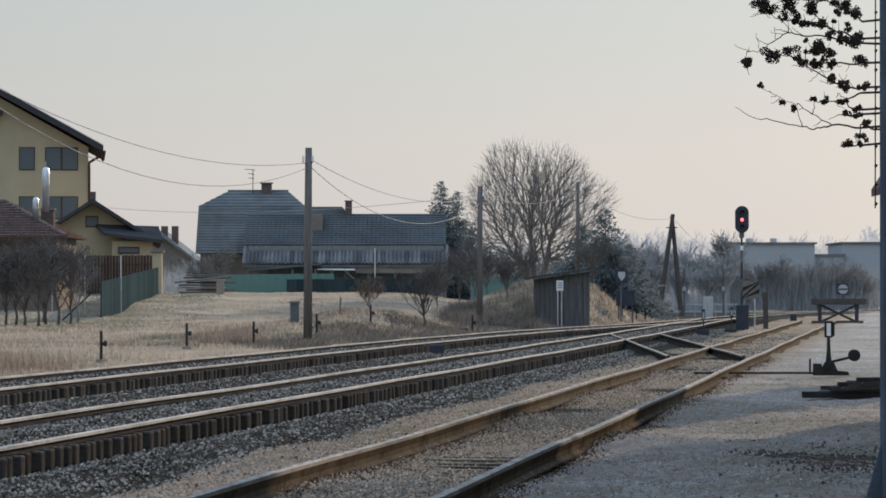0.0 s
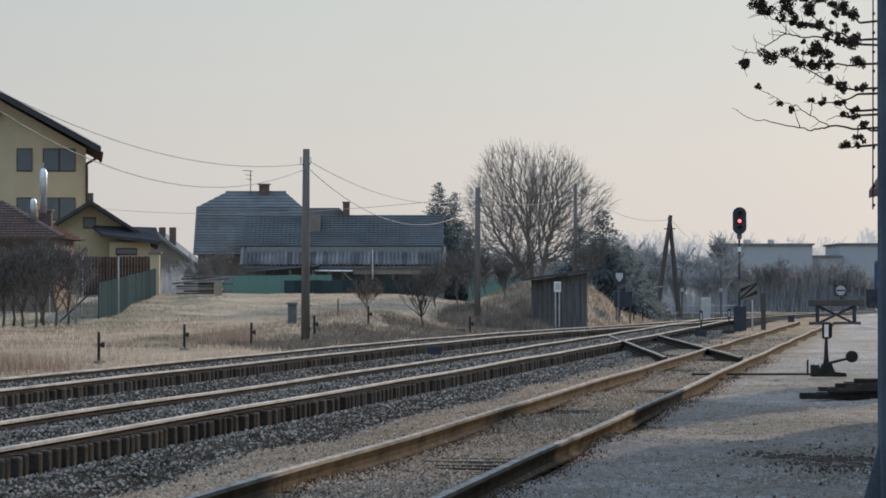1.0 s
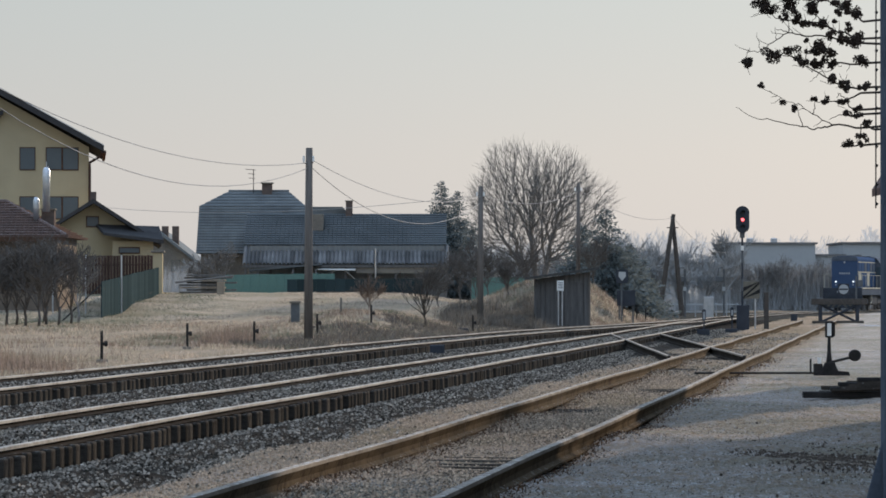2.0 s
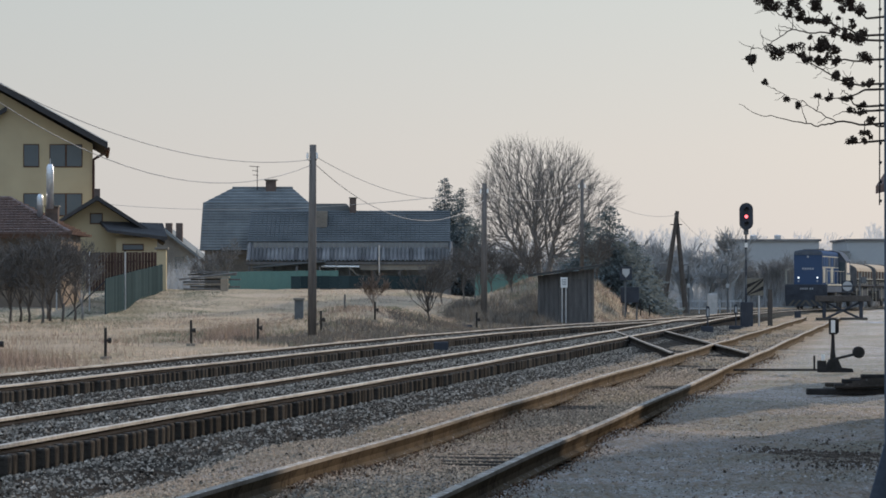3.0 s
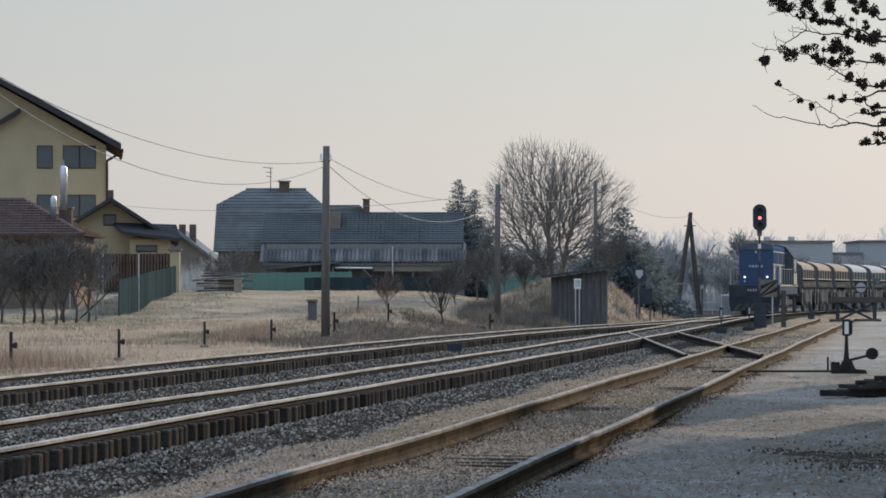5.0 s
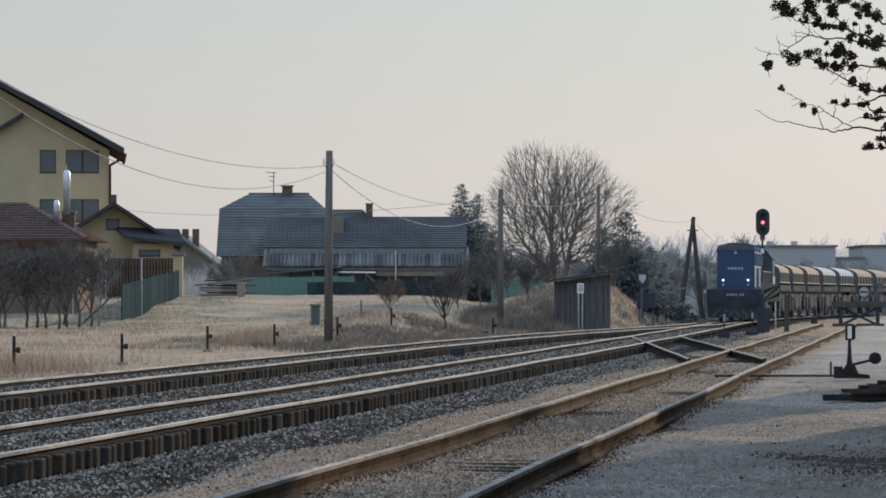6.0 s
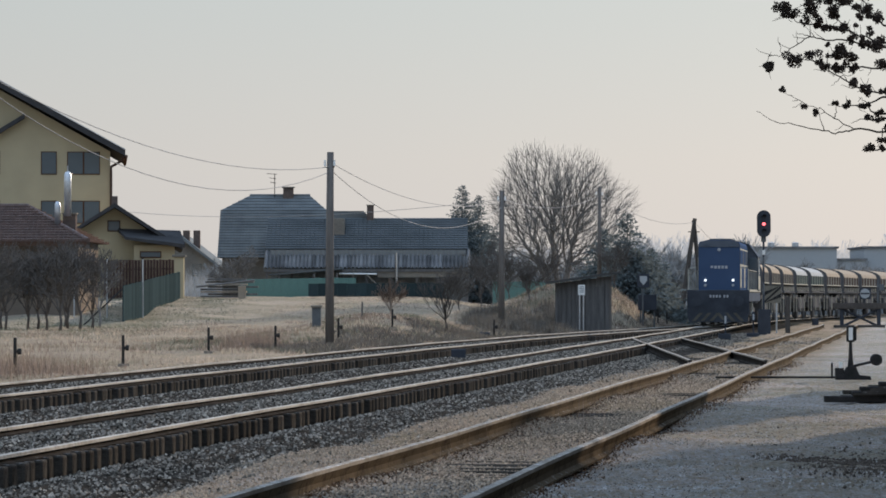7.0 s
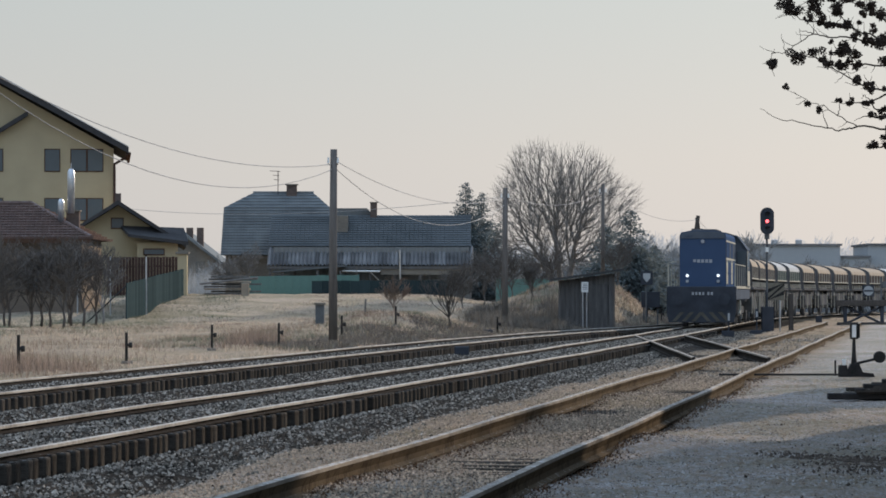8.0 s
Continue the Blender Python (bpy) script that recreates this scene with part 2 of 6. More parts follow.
M["barn_board"] = mat("grey_barn_boards", (0.21, 0.22, 0.22), (0.14, 0.147, 0.15), rough=0.95, scale=1, fine=12, bump=0.4, stretch=(5, 5, .5))
M["blue"] = mat("blue_paint", (0.055, 0.085, 0.15), (0.047, 0.073, 0.13), rough=0.6, scale=1.2, fine=25, bump=0.08)
M["loco_dark"] = mat("dark_blue_grey_paint", (0.105, 0.12, 0.145), (0.08, 0.092, 0.11), rough=0.65, scale=2, bump=0.15)
M["cream"] = mat("cream_paint", (0.40, 0.385, 0.33), (0.30, 0.285, 0.245), rough=0.65, scale=2, fine=20, bump=0.1)
M["white"] = mat("white_paint", (0.78, 0.78, 0.76), (0.65, 0.65, 0.63), rough=0.6, scale=4, bump=0.1)
M["tan"] = mat("dusty_tan_body", (0.36, 0.30, 0.235), (0.26, 0.218, 0.172), rough=0.85, scale=1.2, fine=14, bump=0.2)
M["grey_wagon"] = mat("pale_grey_body", (0.41, 0.41, 0.40), (0.31, 0.31, 0.303), rough=0.8, scale=1.2, fine=14, bump=0.2)
M["rust_body"] = mat("rust_brown_body", (0.16, 0.118, 0.098), (0.10, 0.076, 0.066), rough=0.85, scale=1.5, fine=14, bump=0.3)
M["green_body"] = mat("grey_green_body", (0.12, 0.15, 0.135), (0.08, 0.105, 0.095), rough=0.85, scale=1.5, fine=14, bump=0.3)
M["under"] = mat("dirty_underframe", (0.12, 0.12, 0.122), (0.075, 0.075, 0.077), rough=0.9, scale=3, bump=0.3)
M["lamp_on"] = mat("lit_headlamp", (0.8, 0.8, 0.8), emit=(0.85, 0.93, 1.0, 0.8), bump=0)
M["lamp_off"] = mat("unlit_lamp", (0.35, 0.37, 0.40), rough=0.15, bump=0)
M["red_on"] = mat("lit_red_lens", (0.6, 0.05, 0.05), emit=(1.0, 0.14, 0.16, 2.2), bump=0)
M["far_wall"] = mat("grey_factory_wall", (0.35, 0.368, 0.38), (0.31, 0.327, 0.338), rough=0.95, scale=0.15, fine=3, bump=0.1)
M["yellow_stripe"] = mat("faded_yellow_paint", (0.19, 0.176, 0.145), (0.13, 0.122, 0.104), rough=0.7, bump=0.1)
M["wire"] = mat("rimed_grey_wire", (0.40, 0.39, 0.38), (0.25, 0.245, 0.24), rough=0.9, scale=3, bump=0)
M["barn_roof"] = mat("blackened_barn_tile", (0.112, 0.122, 0.128), (0.072, 0.08, 0.084), rough=0.9, scale=0.5, fine=10, bump=0.4, random_ob=0.12)
M["roof_slate"] = mat("dark_slate_roof", (0.065, 0.064, 0.066), (0.04, 0.04, 0.042), rough=0.8, scale=1.5, fine=14, bump=0.4)
M["plough_stripe"] = mat("worn_plough_stripe", (0.12, 0.113, 0.095), (0.07, 0.066, 0.058), rough=0.8, scale=3, bump=0.1)
M["loco_black"] = mat("black_buffer_beam_paint", (0.058, 0.064, 0.077), (0.038, 0.042, 0.05), rough=0.7, scale=2, bump=0.15)
M["shield"] = mat("faded_white_shield", (0.45, 0.46, 0.46), (0.36, 0.37, 0.37), rough=0.7, scale=3, bump=0.1)


# ---- mesh helpers ----
def box(bm, x0, x1, y0, y1, z0, z1, m=None):
    vs = [bm.verts.new(m @ Vector(p) if m else p) for p in ((x0, y0, z0), (x1, y0, z0), (x1, y1, z0), (x0, y1, z0),
                                                              (x0, y0, z1), (x1, y0, z1), (x1, y1, z1), (x0, y1, z1))]
    for q in ((3, 2, 1, 0), (4, 5, 6, 7), (0, 1, 5, 4), (1, 2, 6, 5), (2, 3, 7, 6), (3, 0, 4, 7)):
        bm.faces.new([vs[i] for i in q])
    return bm


def bbox(x0, x1, y0, y1, z0, z1, bev=0.0):
    """A box mesh with rounded edges."""
    bm = box(bmesh.new(), x0, x1, y0, y1, z0, z1)
    if bev:
        bmesh.ops.bevel(bm, geom=bm.edges[:], offset=bev, segments=2, affect="EDGES", profile=0.5)
    return bm


def tube(bm, pts, r, n=6, cap=True):
    """A round bar through points; r: one radius or one for each point."""
    pts = [Vector(p) for p in pts]
    rs = r if hasattr(r, "__len__") else [r] * len(pts)
    rings, prev = [], None
    for i, p in enumerate(pts):
        d = (pts[min(i + 1, len(pts) - 1)] - pts[max(i - 1, 0)]).normalized()
        a = (prev - d * prev.dot(d)) if prev else (Vector((1, 0, 0)) if abs(d.x) < 0.8 else Vector((0, 1, 0)))
        a = (a - d * a.dot(d)).normalized()
        prev = a
        b = d.cross(a)
        rings.append([bm.verts.new(p + (a * math.cos(k * math.tau / n) + b * math.sin(k * math.tau / n)) * rs[i]) for k in range(n)])
    for u, v in zip(rings, rings[1:]):
        for k in range(n):
            bm.faces.new((u[k], u[(k + 1) % n], v[(k + 1) % n], v[k]))
    if cap and n > 2:
        bm.faces.new(rings[0][::-1])
        bm.faces.new(rings[-1])
    return bm


def prism(bm, outline, h0, h1, axis="y"):
    """An outline of (a, z) points pulled from h0 to h1 along x or y, or of (x, y) points along z."""
    def at(p, h):
        return (p[0], h, p[1]) if axis == "y" else (h, p[0], p[1]) if axis == "x" else (p[0], p[1], h)
    lo, hi = [bm.verts.new(at(p, h0)) for p in outline], [bm.verts.new(at(p, h1)) for p in outline]
    bm.faces.new(lo)
    bm.faces.new(hi[::-1])
    n = len(outline)
    for i in range(n):
        bm.faces.new((lo[i], hi[i], hi[(i + 1) % n], lo[(i + 1) % n]))
    bmesh.ops.recalc_face_normals(bm, faces=bm.faces[:])
    return bm


def mesh_of(name, bm, *mats, smooth=False):
    me = bpy.data.meshes.new(name)
    bm.to_mesh(me)
    bm.free()
    for m in mats:
        me.materials.append(m)
    if smooth:
        me.shade_smooth()
    return me


def part(name, bm, material, parent, label="", smooth=False):
    ob = new(name, mesh_of(name, bm, material, smooth=smooth))
    ob.parent = parent
    return tagged(ob, label)


def thing(name, label, category, group="", kind="", at=None):
    ob = tagged(new(name), label, category, group, kind)
    if at:
        ob.location = at
    return ob


def mesh_thing(name, bm, material, label, category, group="", kind="", smooth=False):
    return tagged(new(name, mesh_of(name, bm, material, smooth=smooth)), label, category, group, kind)


def pieces(name, verts, faces, material, smooth=False):
    me = bpy.data.meshes.new(name)
    me.from_pydata(verts, [], faces)
    me.materials.append(material)
    if smooth:
        me.shade_smooth()
    return me


def curve_through(knots):
    """A smooth plan line x(y) through (y, x) knots, straight past the ends."""
    ky, kx = np.array([k[0] for k in knots], float), np.array([k[1] for k in knots], float)
    sl = np.gradient(kx, ky)

    def at(y):
        y = np.asarray(y, float)
        i = np.clip(np.searchsorted(ky, y) - 1, 0, len(ky) - 2)
        h = ky[i + 1] - ky[i]
        u = np.clip((y - ky[i]) / h, 0, 1)
        v = ((2 * u**3 - 3 * u**2 + 1) * kx[i] + (u**3 - 2 * u**2 + u) * h * sl[i]
             + (3 * u**2 - 2 * u**3) * kx[i + 1] + (u**3 - u**2) * h * sl[i + 1])
        return v + np.where(y < ky[0], (y - ky[0]) * sl[0], 0) + np.where(y > ky[-1], (y - ky[-1]) * sl[-1], 0)
    return at


def main_bend(y):
    return 8.77 + 0.109 * (y - 145) + 0.0008 * max(0, y - 172) ** 2


# plan lines of the tracks, in metres from the eye: (along the view, to the right)
LINE_MAIN = curve_through([(-15, -9.95), (32, -4.4), (60, -1.0), (84, 1.85), (118, 5.75), (145, 8.77)] + [(y, main_bend(y)) for y in (165, 185, 205, 225, 250, 275, 300, 340, 380)])
LINE_LOOP = curve_through([(-15, -14.6), (20, -10.4), (57, -5.95), (84, -2.75), (113, 1.0), (135, 4.6), (155, 8.4), (172, 11.1), (190, main_bend(190) - .05)])
LINE_SIDING = curve_through([(-15, -5.44), (40, 1.08), (90, 7.0), (140, 12.93), (172, 16.72)])
LINE_CROSS = curve_through([(70, 5.10), (90, 5.38), (105, 5.59), (118, 5.78)])


def smooth(v, a, b):
    u = np.clip((np.asarray(v, float) - a) / (b - a), 0, 1)
    return u * u * (3 - 2 * u)


def ground_z(x, y):
    """Height of the ground: flat yard, ballast shoulders, a field that rises behind the tracks and a bank by the hut."""
    x, y = np.asarray(x, float), np.asarray(y, float)
    left = LINE_LOOP(np.minimum(y, 190)) - x
    z = -0.17 + 0 * x
    for line in (LINE_LOOP, LINE_MAIN):
        d = np.abs(x - line(np.minimum(y, 380)))
        z = z - 0.16 * (1 - smooth(d, 1.6, 2.8)) * (1 - smooth(y, 185, 200))
    z = z + smooth(left, 4, 9) * (0.12 + 0.06 * np.sin(x * 0.9) * np.sin(y * 0.4))
    z = z + smooth(left, 6, 18) * smooth(y, 160, 205) * 1.2
    z = z + 1.85 * np.exp(-((x - 5.2) / 5) ** 2 - ((y - 168) / 11) ** 2) * smooth(left, 1.9, 4.6)
    z = z + 0.75 * np.exp(-((x + 2.5) / 3.5) ** 2 - ((y - 128) / 16) ** 2) * smooth(left, 2.5, 6)
    z = z + 0.03 * np.sin(x * 1.7 + y * 0.31) + 0.02 * np.sin(x * 0.6 - y * 0.83)
    return z


BED_D = [0, .45, .56, .60, .90, .95, 1.1, 1.45, 2.0, 2.7]
BED_Z = [-.050, -.065, -.15, -.255, -.275, -.255, -.225, -.185, -.245, -.40]


def bed_z(x, y):
    """Height of the stony bed round the main track and the loop, with the hollows beside the rails."""
    d = np.minimum(np.abs(x - LINE_MAIN(y)), np.abs(x - LINE_LOOP(np.minimum(y, 190))))
    return np.maximum(np.interp(d, BED_D, BED_Z), ground_z(x, y))


def gz(x, y):
    return float(ground_z(x, y))


# ---- ground ----
def build_ground():
    xs = np.concatenate([[-1500, -500, -200, -90, -60], np.arange(-45, 45.01, 0.6), [60, 90, 200, 500, 1500]])
    ys = np.concatenate([[-300, -80, -30], np.arange(-15, 20, 2.5), np.arange(20, 110, 0.8), np.arange(110, 260, 1.6), [280, 310, 350, 420, 600, 1000, 3000]])
    X, Y = np.meshgrid(xs, ys)
    Z = ground_z(X, Y)
    n = len(xs)
    verts = np.stack([X, Y, Z], -1).reshape(-1, 3).tolist()
    faces = [(j * n + i, j * n + i + 1, (j + 1) * n + i + 1, (j + 1) * n + i) for j in range(len(ys) - 1) for i in range(n - 1)]
    me = pieces("ground", verts, faces, M["ground"], smooth=True)
    loop, main = LINE_LOOP(np.minimum(Y, 190)), LINE_MAIN(np.minimum(Y, 380))
    near = np.minimum(np.abs(X - loop), np.abs(X - main))
    bed = np.where((X > loop) & (X < main), 1.0, 1 - smooth(near, 1.7, 2.7)) * (1 - smooth(Y, 240, 300))
    meadow = smooth(loop - X, 2.1, 3.1)
    # the yard carries most rime, the trodden strip and the field less
    rime = np.clip(.06 + .66 * smooth(X - LINE_SIDING(Y), .55, 1.7) + .5 * (1 - smooth(Y, 26, 40)), 0, 1) * (1 - .75 * bed) * (1 - .5 * meadow)
    cover = np.stack([bed, meadow, rime, 0 * bed + 1], -1).reshape(-1).astype(np.float32)
    me.attributes.new("cover", "FLOAT_COLOR", "POINT").data.foreach_set("color", cover)
    tagged(new("ground", me), "frosted ground of railway yard and field", "ground", kind="structure")


build_ground()


# ---- tracks ----
RAIL = [(-.062, -.075), (.062, -.075), (.062, -.067), (.012, -.058), (.009, -.040), (.034, -.030), (.036, -.003), (.028, 0), (-.028, 0), (-.036, -.003), (-.034, -.030), (-.009, -.040), (-.012, -.058), (-.062, -.067)]


def rail_mesh(line, y0, y1, off, head, seed, wob, lift=0.0, side="rail", tall=1.0):
    ys = np.arange(y0, y1 + 0.01, 1.25)
    xs = line(ys)
    sl = np.gradient(xs, ys)
    nrm = np.stack([np.ones_like(sl), -sl], -1) / np.sqrt(1 + sl**2)[:, None]
    rng = np.random.RandomState(seed)
    ph = rng.rand(6) * 6.28
    lat = wob * (np.sin(ys / 3.1 + ph[0]) + 0.7 * np.sin(ys / 1.7 + ph[1]) + 1.2 * np.sin(ys / 7 + ph[2]))
    ver = wob * 0.8 * (np.sin(ys / 2.6 + ph[3]) + 0.8 * np.sin(ys / 4.7 + ph[4])) + lift
    verts, faces, mi = [], [], []
    k = len(RAIL)
    for i in range(len(ys)):
        for a, z in RAIL:
            verts.append((xs[i] + nrm[i, 0] * (off + lat[i] + a), ys[i] + nrm[i, 1] * (off + lat[i] + a), (z if z > -.035 else z * tall) + ver[i]))
    for i in range(len(ys) - 1):
        for j in range(k):
            faces.append((i * k + j, i * k + (j + 1) % k, (i + 1) * k + (j + 1) % k, (i + 1) * k + j))
            mi.append(1 if j in (5, 6, 7, 8, 9) else 0)
    faces += [tuple(range(k))[::-1], tuple(range((len(ys) - 1) * k, len(ys) * k))]
    mi += [0, 0]
    me = pieces("rail", verts, faces, M[side])
    me.materials.append(head)
    me.polygons.foreach_set("material_index", mi)
    return me


def sleeper_mesh():
    bm = bbox(-.88, .88, -.095, .095, -.215, 0, 0.02)
    return mesh_of("sleeper", bm, M["sleeper"])


def build_track(name, label, line, y0, y1, head, seed, wob, step=0.6, sleepers=True, first=18, lift=0.0, sink=0.0, side="rail", tall=1.0):
    tr = thing(name, label, "railway track", kind="structure")
    for off in (-.7535, .7535):
        ob = new("rail", rail_mesh(line, y0, y1, off, head, seed + (off > 0), wob, lift, side, tall))
        ob.parent = tr
    if sleepers:
        me = sleeper_mesh()
        rng = random.Random(seed)
        y = first
        while y < y1 and y < first + 290 * step:
            s = float(line(y + .3) - line(y - .3)) / .6
            ob = new("sleeper", me)
            ob.parent = tr
            ob.matrix_basis = pose(float(line(y)) + rng.uniform(-.03, .03), y, -.076 - sink + rng.uniform(-.01, .006), 0, 0, -math.degrees(math.atan(s)) + rng.uniform(-.4, .4))
            y += step * (1 + rng.uniform(-.02, .02))
    return tr


def ballast_bed(line, y0, y1, name):
    ys = np.arange(y0, y1, 1.2)
    offs = [-d for d in BED_D[:0:-1]] + BED_D
    hs = BED_Z[:0:-1] + BED_Z
    xs = line(ys)
    verts = [(xs[i] + o, ys[i], h + .012 * math.sin(ys[i] * 1.7 + o * 5)) for i in range(len(ys)) for o, h in zip(offs, hs)]
    k = len(offs)
    faces = [(i * k + j, i * k + j + 1, (i + 1) * k + j + 1, (i + 1) * k + j) for i in range(len(ys) - 1) for j in range(k - 1)]
    tagged(new(name, pieces(name, verts, faces, M["ballast"])), "stony ballast bed under the track, colour darkened for shade", "ballast bed", kind="structure")


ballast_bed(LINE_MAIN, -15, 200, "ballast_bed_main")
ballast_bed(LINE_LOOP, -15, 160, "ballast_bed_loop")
build_track("track_main", "main railway track with shiny rail heads on wooden sleepers", LINE_MAIN, -15, 380, M["rail_head"], 3, .005, step=.36, first=22)
build_track("track_loop", "loop railway track on wooden sleepers in dark ballast", LINE_LOOP, -15, 190, M["rail_head"], 7, .004, step=.36, first=40)
build_track("track_siding", "rusty siding sunk in frosted gravel", LINE_SIDING, -15, 172, M["rail_rust"], 11, .007, first=18, sink=.12, side="rail_tan", tall=2.3)
build_track("track_crossover", "dark crossover track between main track and siding", LINE_CROSS, 76.5, 117, M["rail_rust"], 17, .004, first=78, lift=.003, sink=.105, tall=2.4)


# ---- houses ----
def window(parent, x0, x1, z0, z1, y, panes=1, fr=None):
    w = part("window", box(bmesh.new(), x0, x1, y + .02, y + .10, z0, z1), fr or M["frame_brown"], parent)
    gap = (x1 - x0) / panes
    for i in range(panes):
        part("pane", box(bmesh.new(), x0 + gap * i + .05, x0 + gap * (i + 1) - .05, y, y + .05, z0 + .06, z1 - .06), M["glass"], w)
    return w


def yellow_house():
    h = thing("house", "yellow rendered three-storey house with dark overhanging roof", "house")
    y0, y1, xr = 219, 231, -20.35
    ax, slope = -30.5, .556
    def top(x):
        return 9.62 + (xr - x) * slope if x > ax else 9.62 + (xr - ax) * slope - (ax - x) * slope
    wall = [(-40.6, .3), (xr, .3), (xr, 9.5), (ax, top(ax) - .1), (-40.6, 9.5)]
    part("wall", prism(bmesh.new(), wall, y0, y1), M["yellow_wall"], h)
    # roof slabs with eaves that stand out
    for sgn in (1, -1):
        bm = bmesh.new()
        a, b = (ax, top(ax)), (-19.5, 9.15) if sgn == 1 else (-41.5, 9.15)
        prism(bm, [(a[0], a[1] - .06), (b[0], b[1] + .06), (b[0], b[1] + .40), (a[0], a[1] + .32)], y0 - 1.1, y1 + .8)
        part("roof", bm, M["roof_slate"], h)
        bm = bmesh.new()
        prism(bm, [(a[0], a[1] + .325), (b[0], b[1] + .405), (b[0], b[1] + .455), (a[0], a[1] + .375)], y0 - 1.14, y0 - 1.0)
        part("verge_trim", bm, M["galv"], h, "pale metal verge trim")
    # small gable in front of the wall
    g = [(-29.0, 9.0), (-25.2, 11.35), (-21.4, 9.25)]
    part("gable_fascia", prism(bmesh.new(), [g[0], g[1], (g[1][0], g[1][1] + .28), (g[0][0], g[0][1] + .28)], y0 - .5, y0 - .02), M["roof_slate"], h)
    for z0, z1 in ((8.17, 9.49), (5.37, 6.69), (2.57, 3.89)):
        window(h, -24.28, -23.38, z0, z1, y0 - .05)
        window(h, -22.8, -20.93, z0, z1, y0 - .05, 2)
        window(h, -28.4, -26.6, z0, z1, y0 - .05, 2)
    bm = tube(bmesh.new(), [(-19.62, y0 - 1.0, 9.18), (-19.62, y0 - .6, 9.0), (-20.3, y0 - .12, 8.62), (-20.3, y0 - .12, 8.2), (-20.3, y0 - .12, .4)], .075, 8)
    part("downpipe", bm, M["brown_board"], h, "brown rain downpipe")
    part("gutter", tube(bmesh.new(), [(-19.45, y0 - 1.0, 9.2), (-19.45, y1 + .8, 9.2)], .09, 8), M["brown_board"], h)
    return h


def tile_rows(parent, p0, p1, q0, q1, rows, cols, material, th=.05, name="tile"):
    """Overlapping tiles on the quad p0 p1 (eave) to q0 q1 (ridge); each row one step above the next."""
    p0, p1, q0, q1 = (Vector(v) for v in (p0, p1, q0, q1))
    nrm = (p1 - p0).cross(q0 - p0).normalized()
    bm = bmesh.new()
    for r in range(rows):
        u, v = r / rows, (r + 1.25) / rows
        a0, a1, b0, b1 = p0.lerp(q0, u), p1.lerp(q1, u), p0.lerp(q0, min(v, 1)), p1.lerp(q1, min(v, 1))
        n = max(2, round(cols * (a1 - a0).length / max(.1, (p1 - p0).length)))
        for c in range(n):
            s, t = c / n, (c + .9) / n
            w = [a0.lerp(a1, s) + nrm * th, a0.lerp(a1, t) + nrm * th, b0.lerp(b1, t) + nrm * .008, b0.lerp(b1, s) + nrm * .008]
            lo = [a0.lerp(a1, s), a0.lerp(a1, t)]
            vs = [bm.verts.new(k) for k in w + lo]
            bm.faces.new(vs[:4])
            bm.faces.new((vs[4], vs[5], vs[1], vs[0]))
    ob = part("tiling", bm, material, parent)
    tagged(ob, kind="stuff")


def garden_house():
    h = thing("cottage", "low brown cottage under brown tiled hip roof", "house")
    part("wall", box(bmesh.new(), -28.5, -18.0, 178, 187.4, 0, 3.84), M["brown_wall"], h)
    e = [(-29.6, 177.2, 3.78), (-17.55, 177.2, 3.78), (-17.55, 188.2, 3.78), (-29.6, 188.2, 3.78)]
    r = [(-26.3, 182.6, 5.55), (-20.9, 182.6, 5.55)]
    bm = bmesh.new()
    vs = [bm.verts.new(p) for p in e + r]
    for q in ((0, 1, 5, 4), (1, 2, 5), (2, 3, 4, 5), (3, 0, 4), (3, 2, 1, 0)):
        bm.faces.new([vs[i] for i in q])
    part("roof", bm, M["tile"], h)
    tile_rows(h, e[0], e[1], r[0], r[1], 14, 56, M["tile"], .12)
    tile_rows(h, e[1], e[2], r[1], (-20.9, 182.61, 5.55), 14, 50, M["tile"], .12)
    part("ridge_cap", tube(bmesh.new(), [r[0], r[1], (-17.5, 177.2, 3.85)], .11, 8), M["tile"], h)
    part("fascia", box(bmesh.new(), -29.6, -17.55, 177.14, 177.24, 3.58, 3.78), M["frame_brown"], h)
    window(h, -23.5, -22.1, 1.3, 2.7, 177.95, 2)
    window(h, -20.6, -19.4, 1.3, 2.7, 177.95, 2)
    c = part("chimney", bbox(-18.95, -18.35, 180.0, 180.7, 3.9, 5.1, .02), M["brick"], h, "small brick chimney")
    part("cap", box(bmesh.new(), -19.0, -18.3, 179.95, 180.75, 5.1, 5.16), M["old_wall"], c)
    for x, z0, z1, r0 in ((-18.68, 5.0, 7.08, .17), (-19.15, 4.6, 5.68, .14)):
        p = part("flue", tube(bmesh.new(), [(x, 179.6, z0), (x, 179.6, z1 - .14), (x, 179.6, z1)], [r0, r0, r0 * .55], 14), M["galv"], h, "shiny steel flue pipe", smooth=True)
        part("collar", tube(bmesh.new(), [(x, 179.6, z1 - .5), (x, 179.6, z1 - .45)], r0 * 1.1, 14), M["galv"], p)
    part("rod", tube(bmesh.new(), [(-18.68, 179.6, 7.0), (-18.68, 179.6, 7.35)], .02, 5), M["galv"], h)


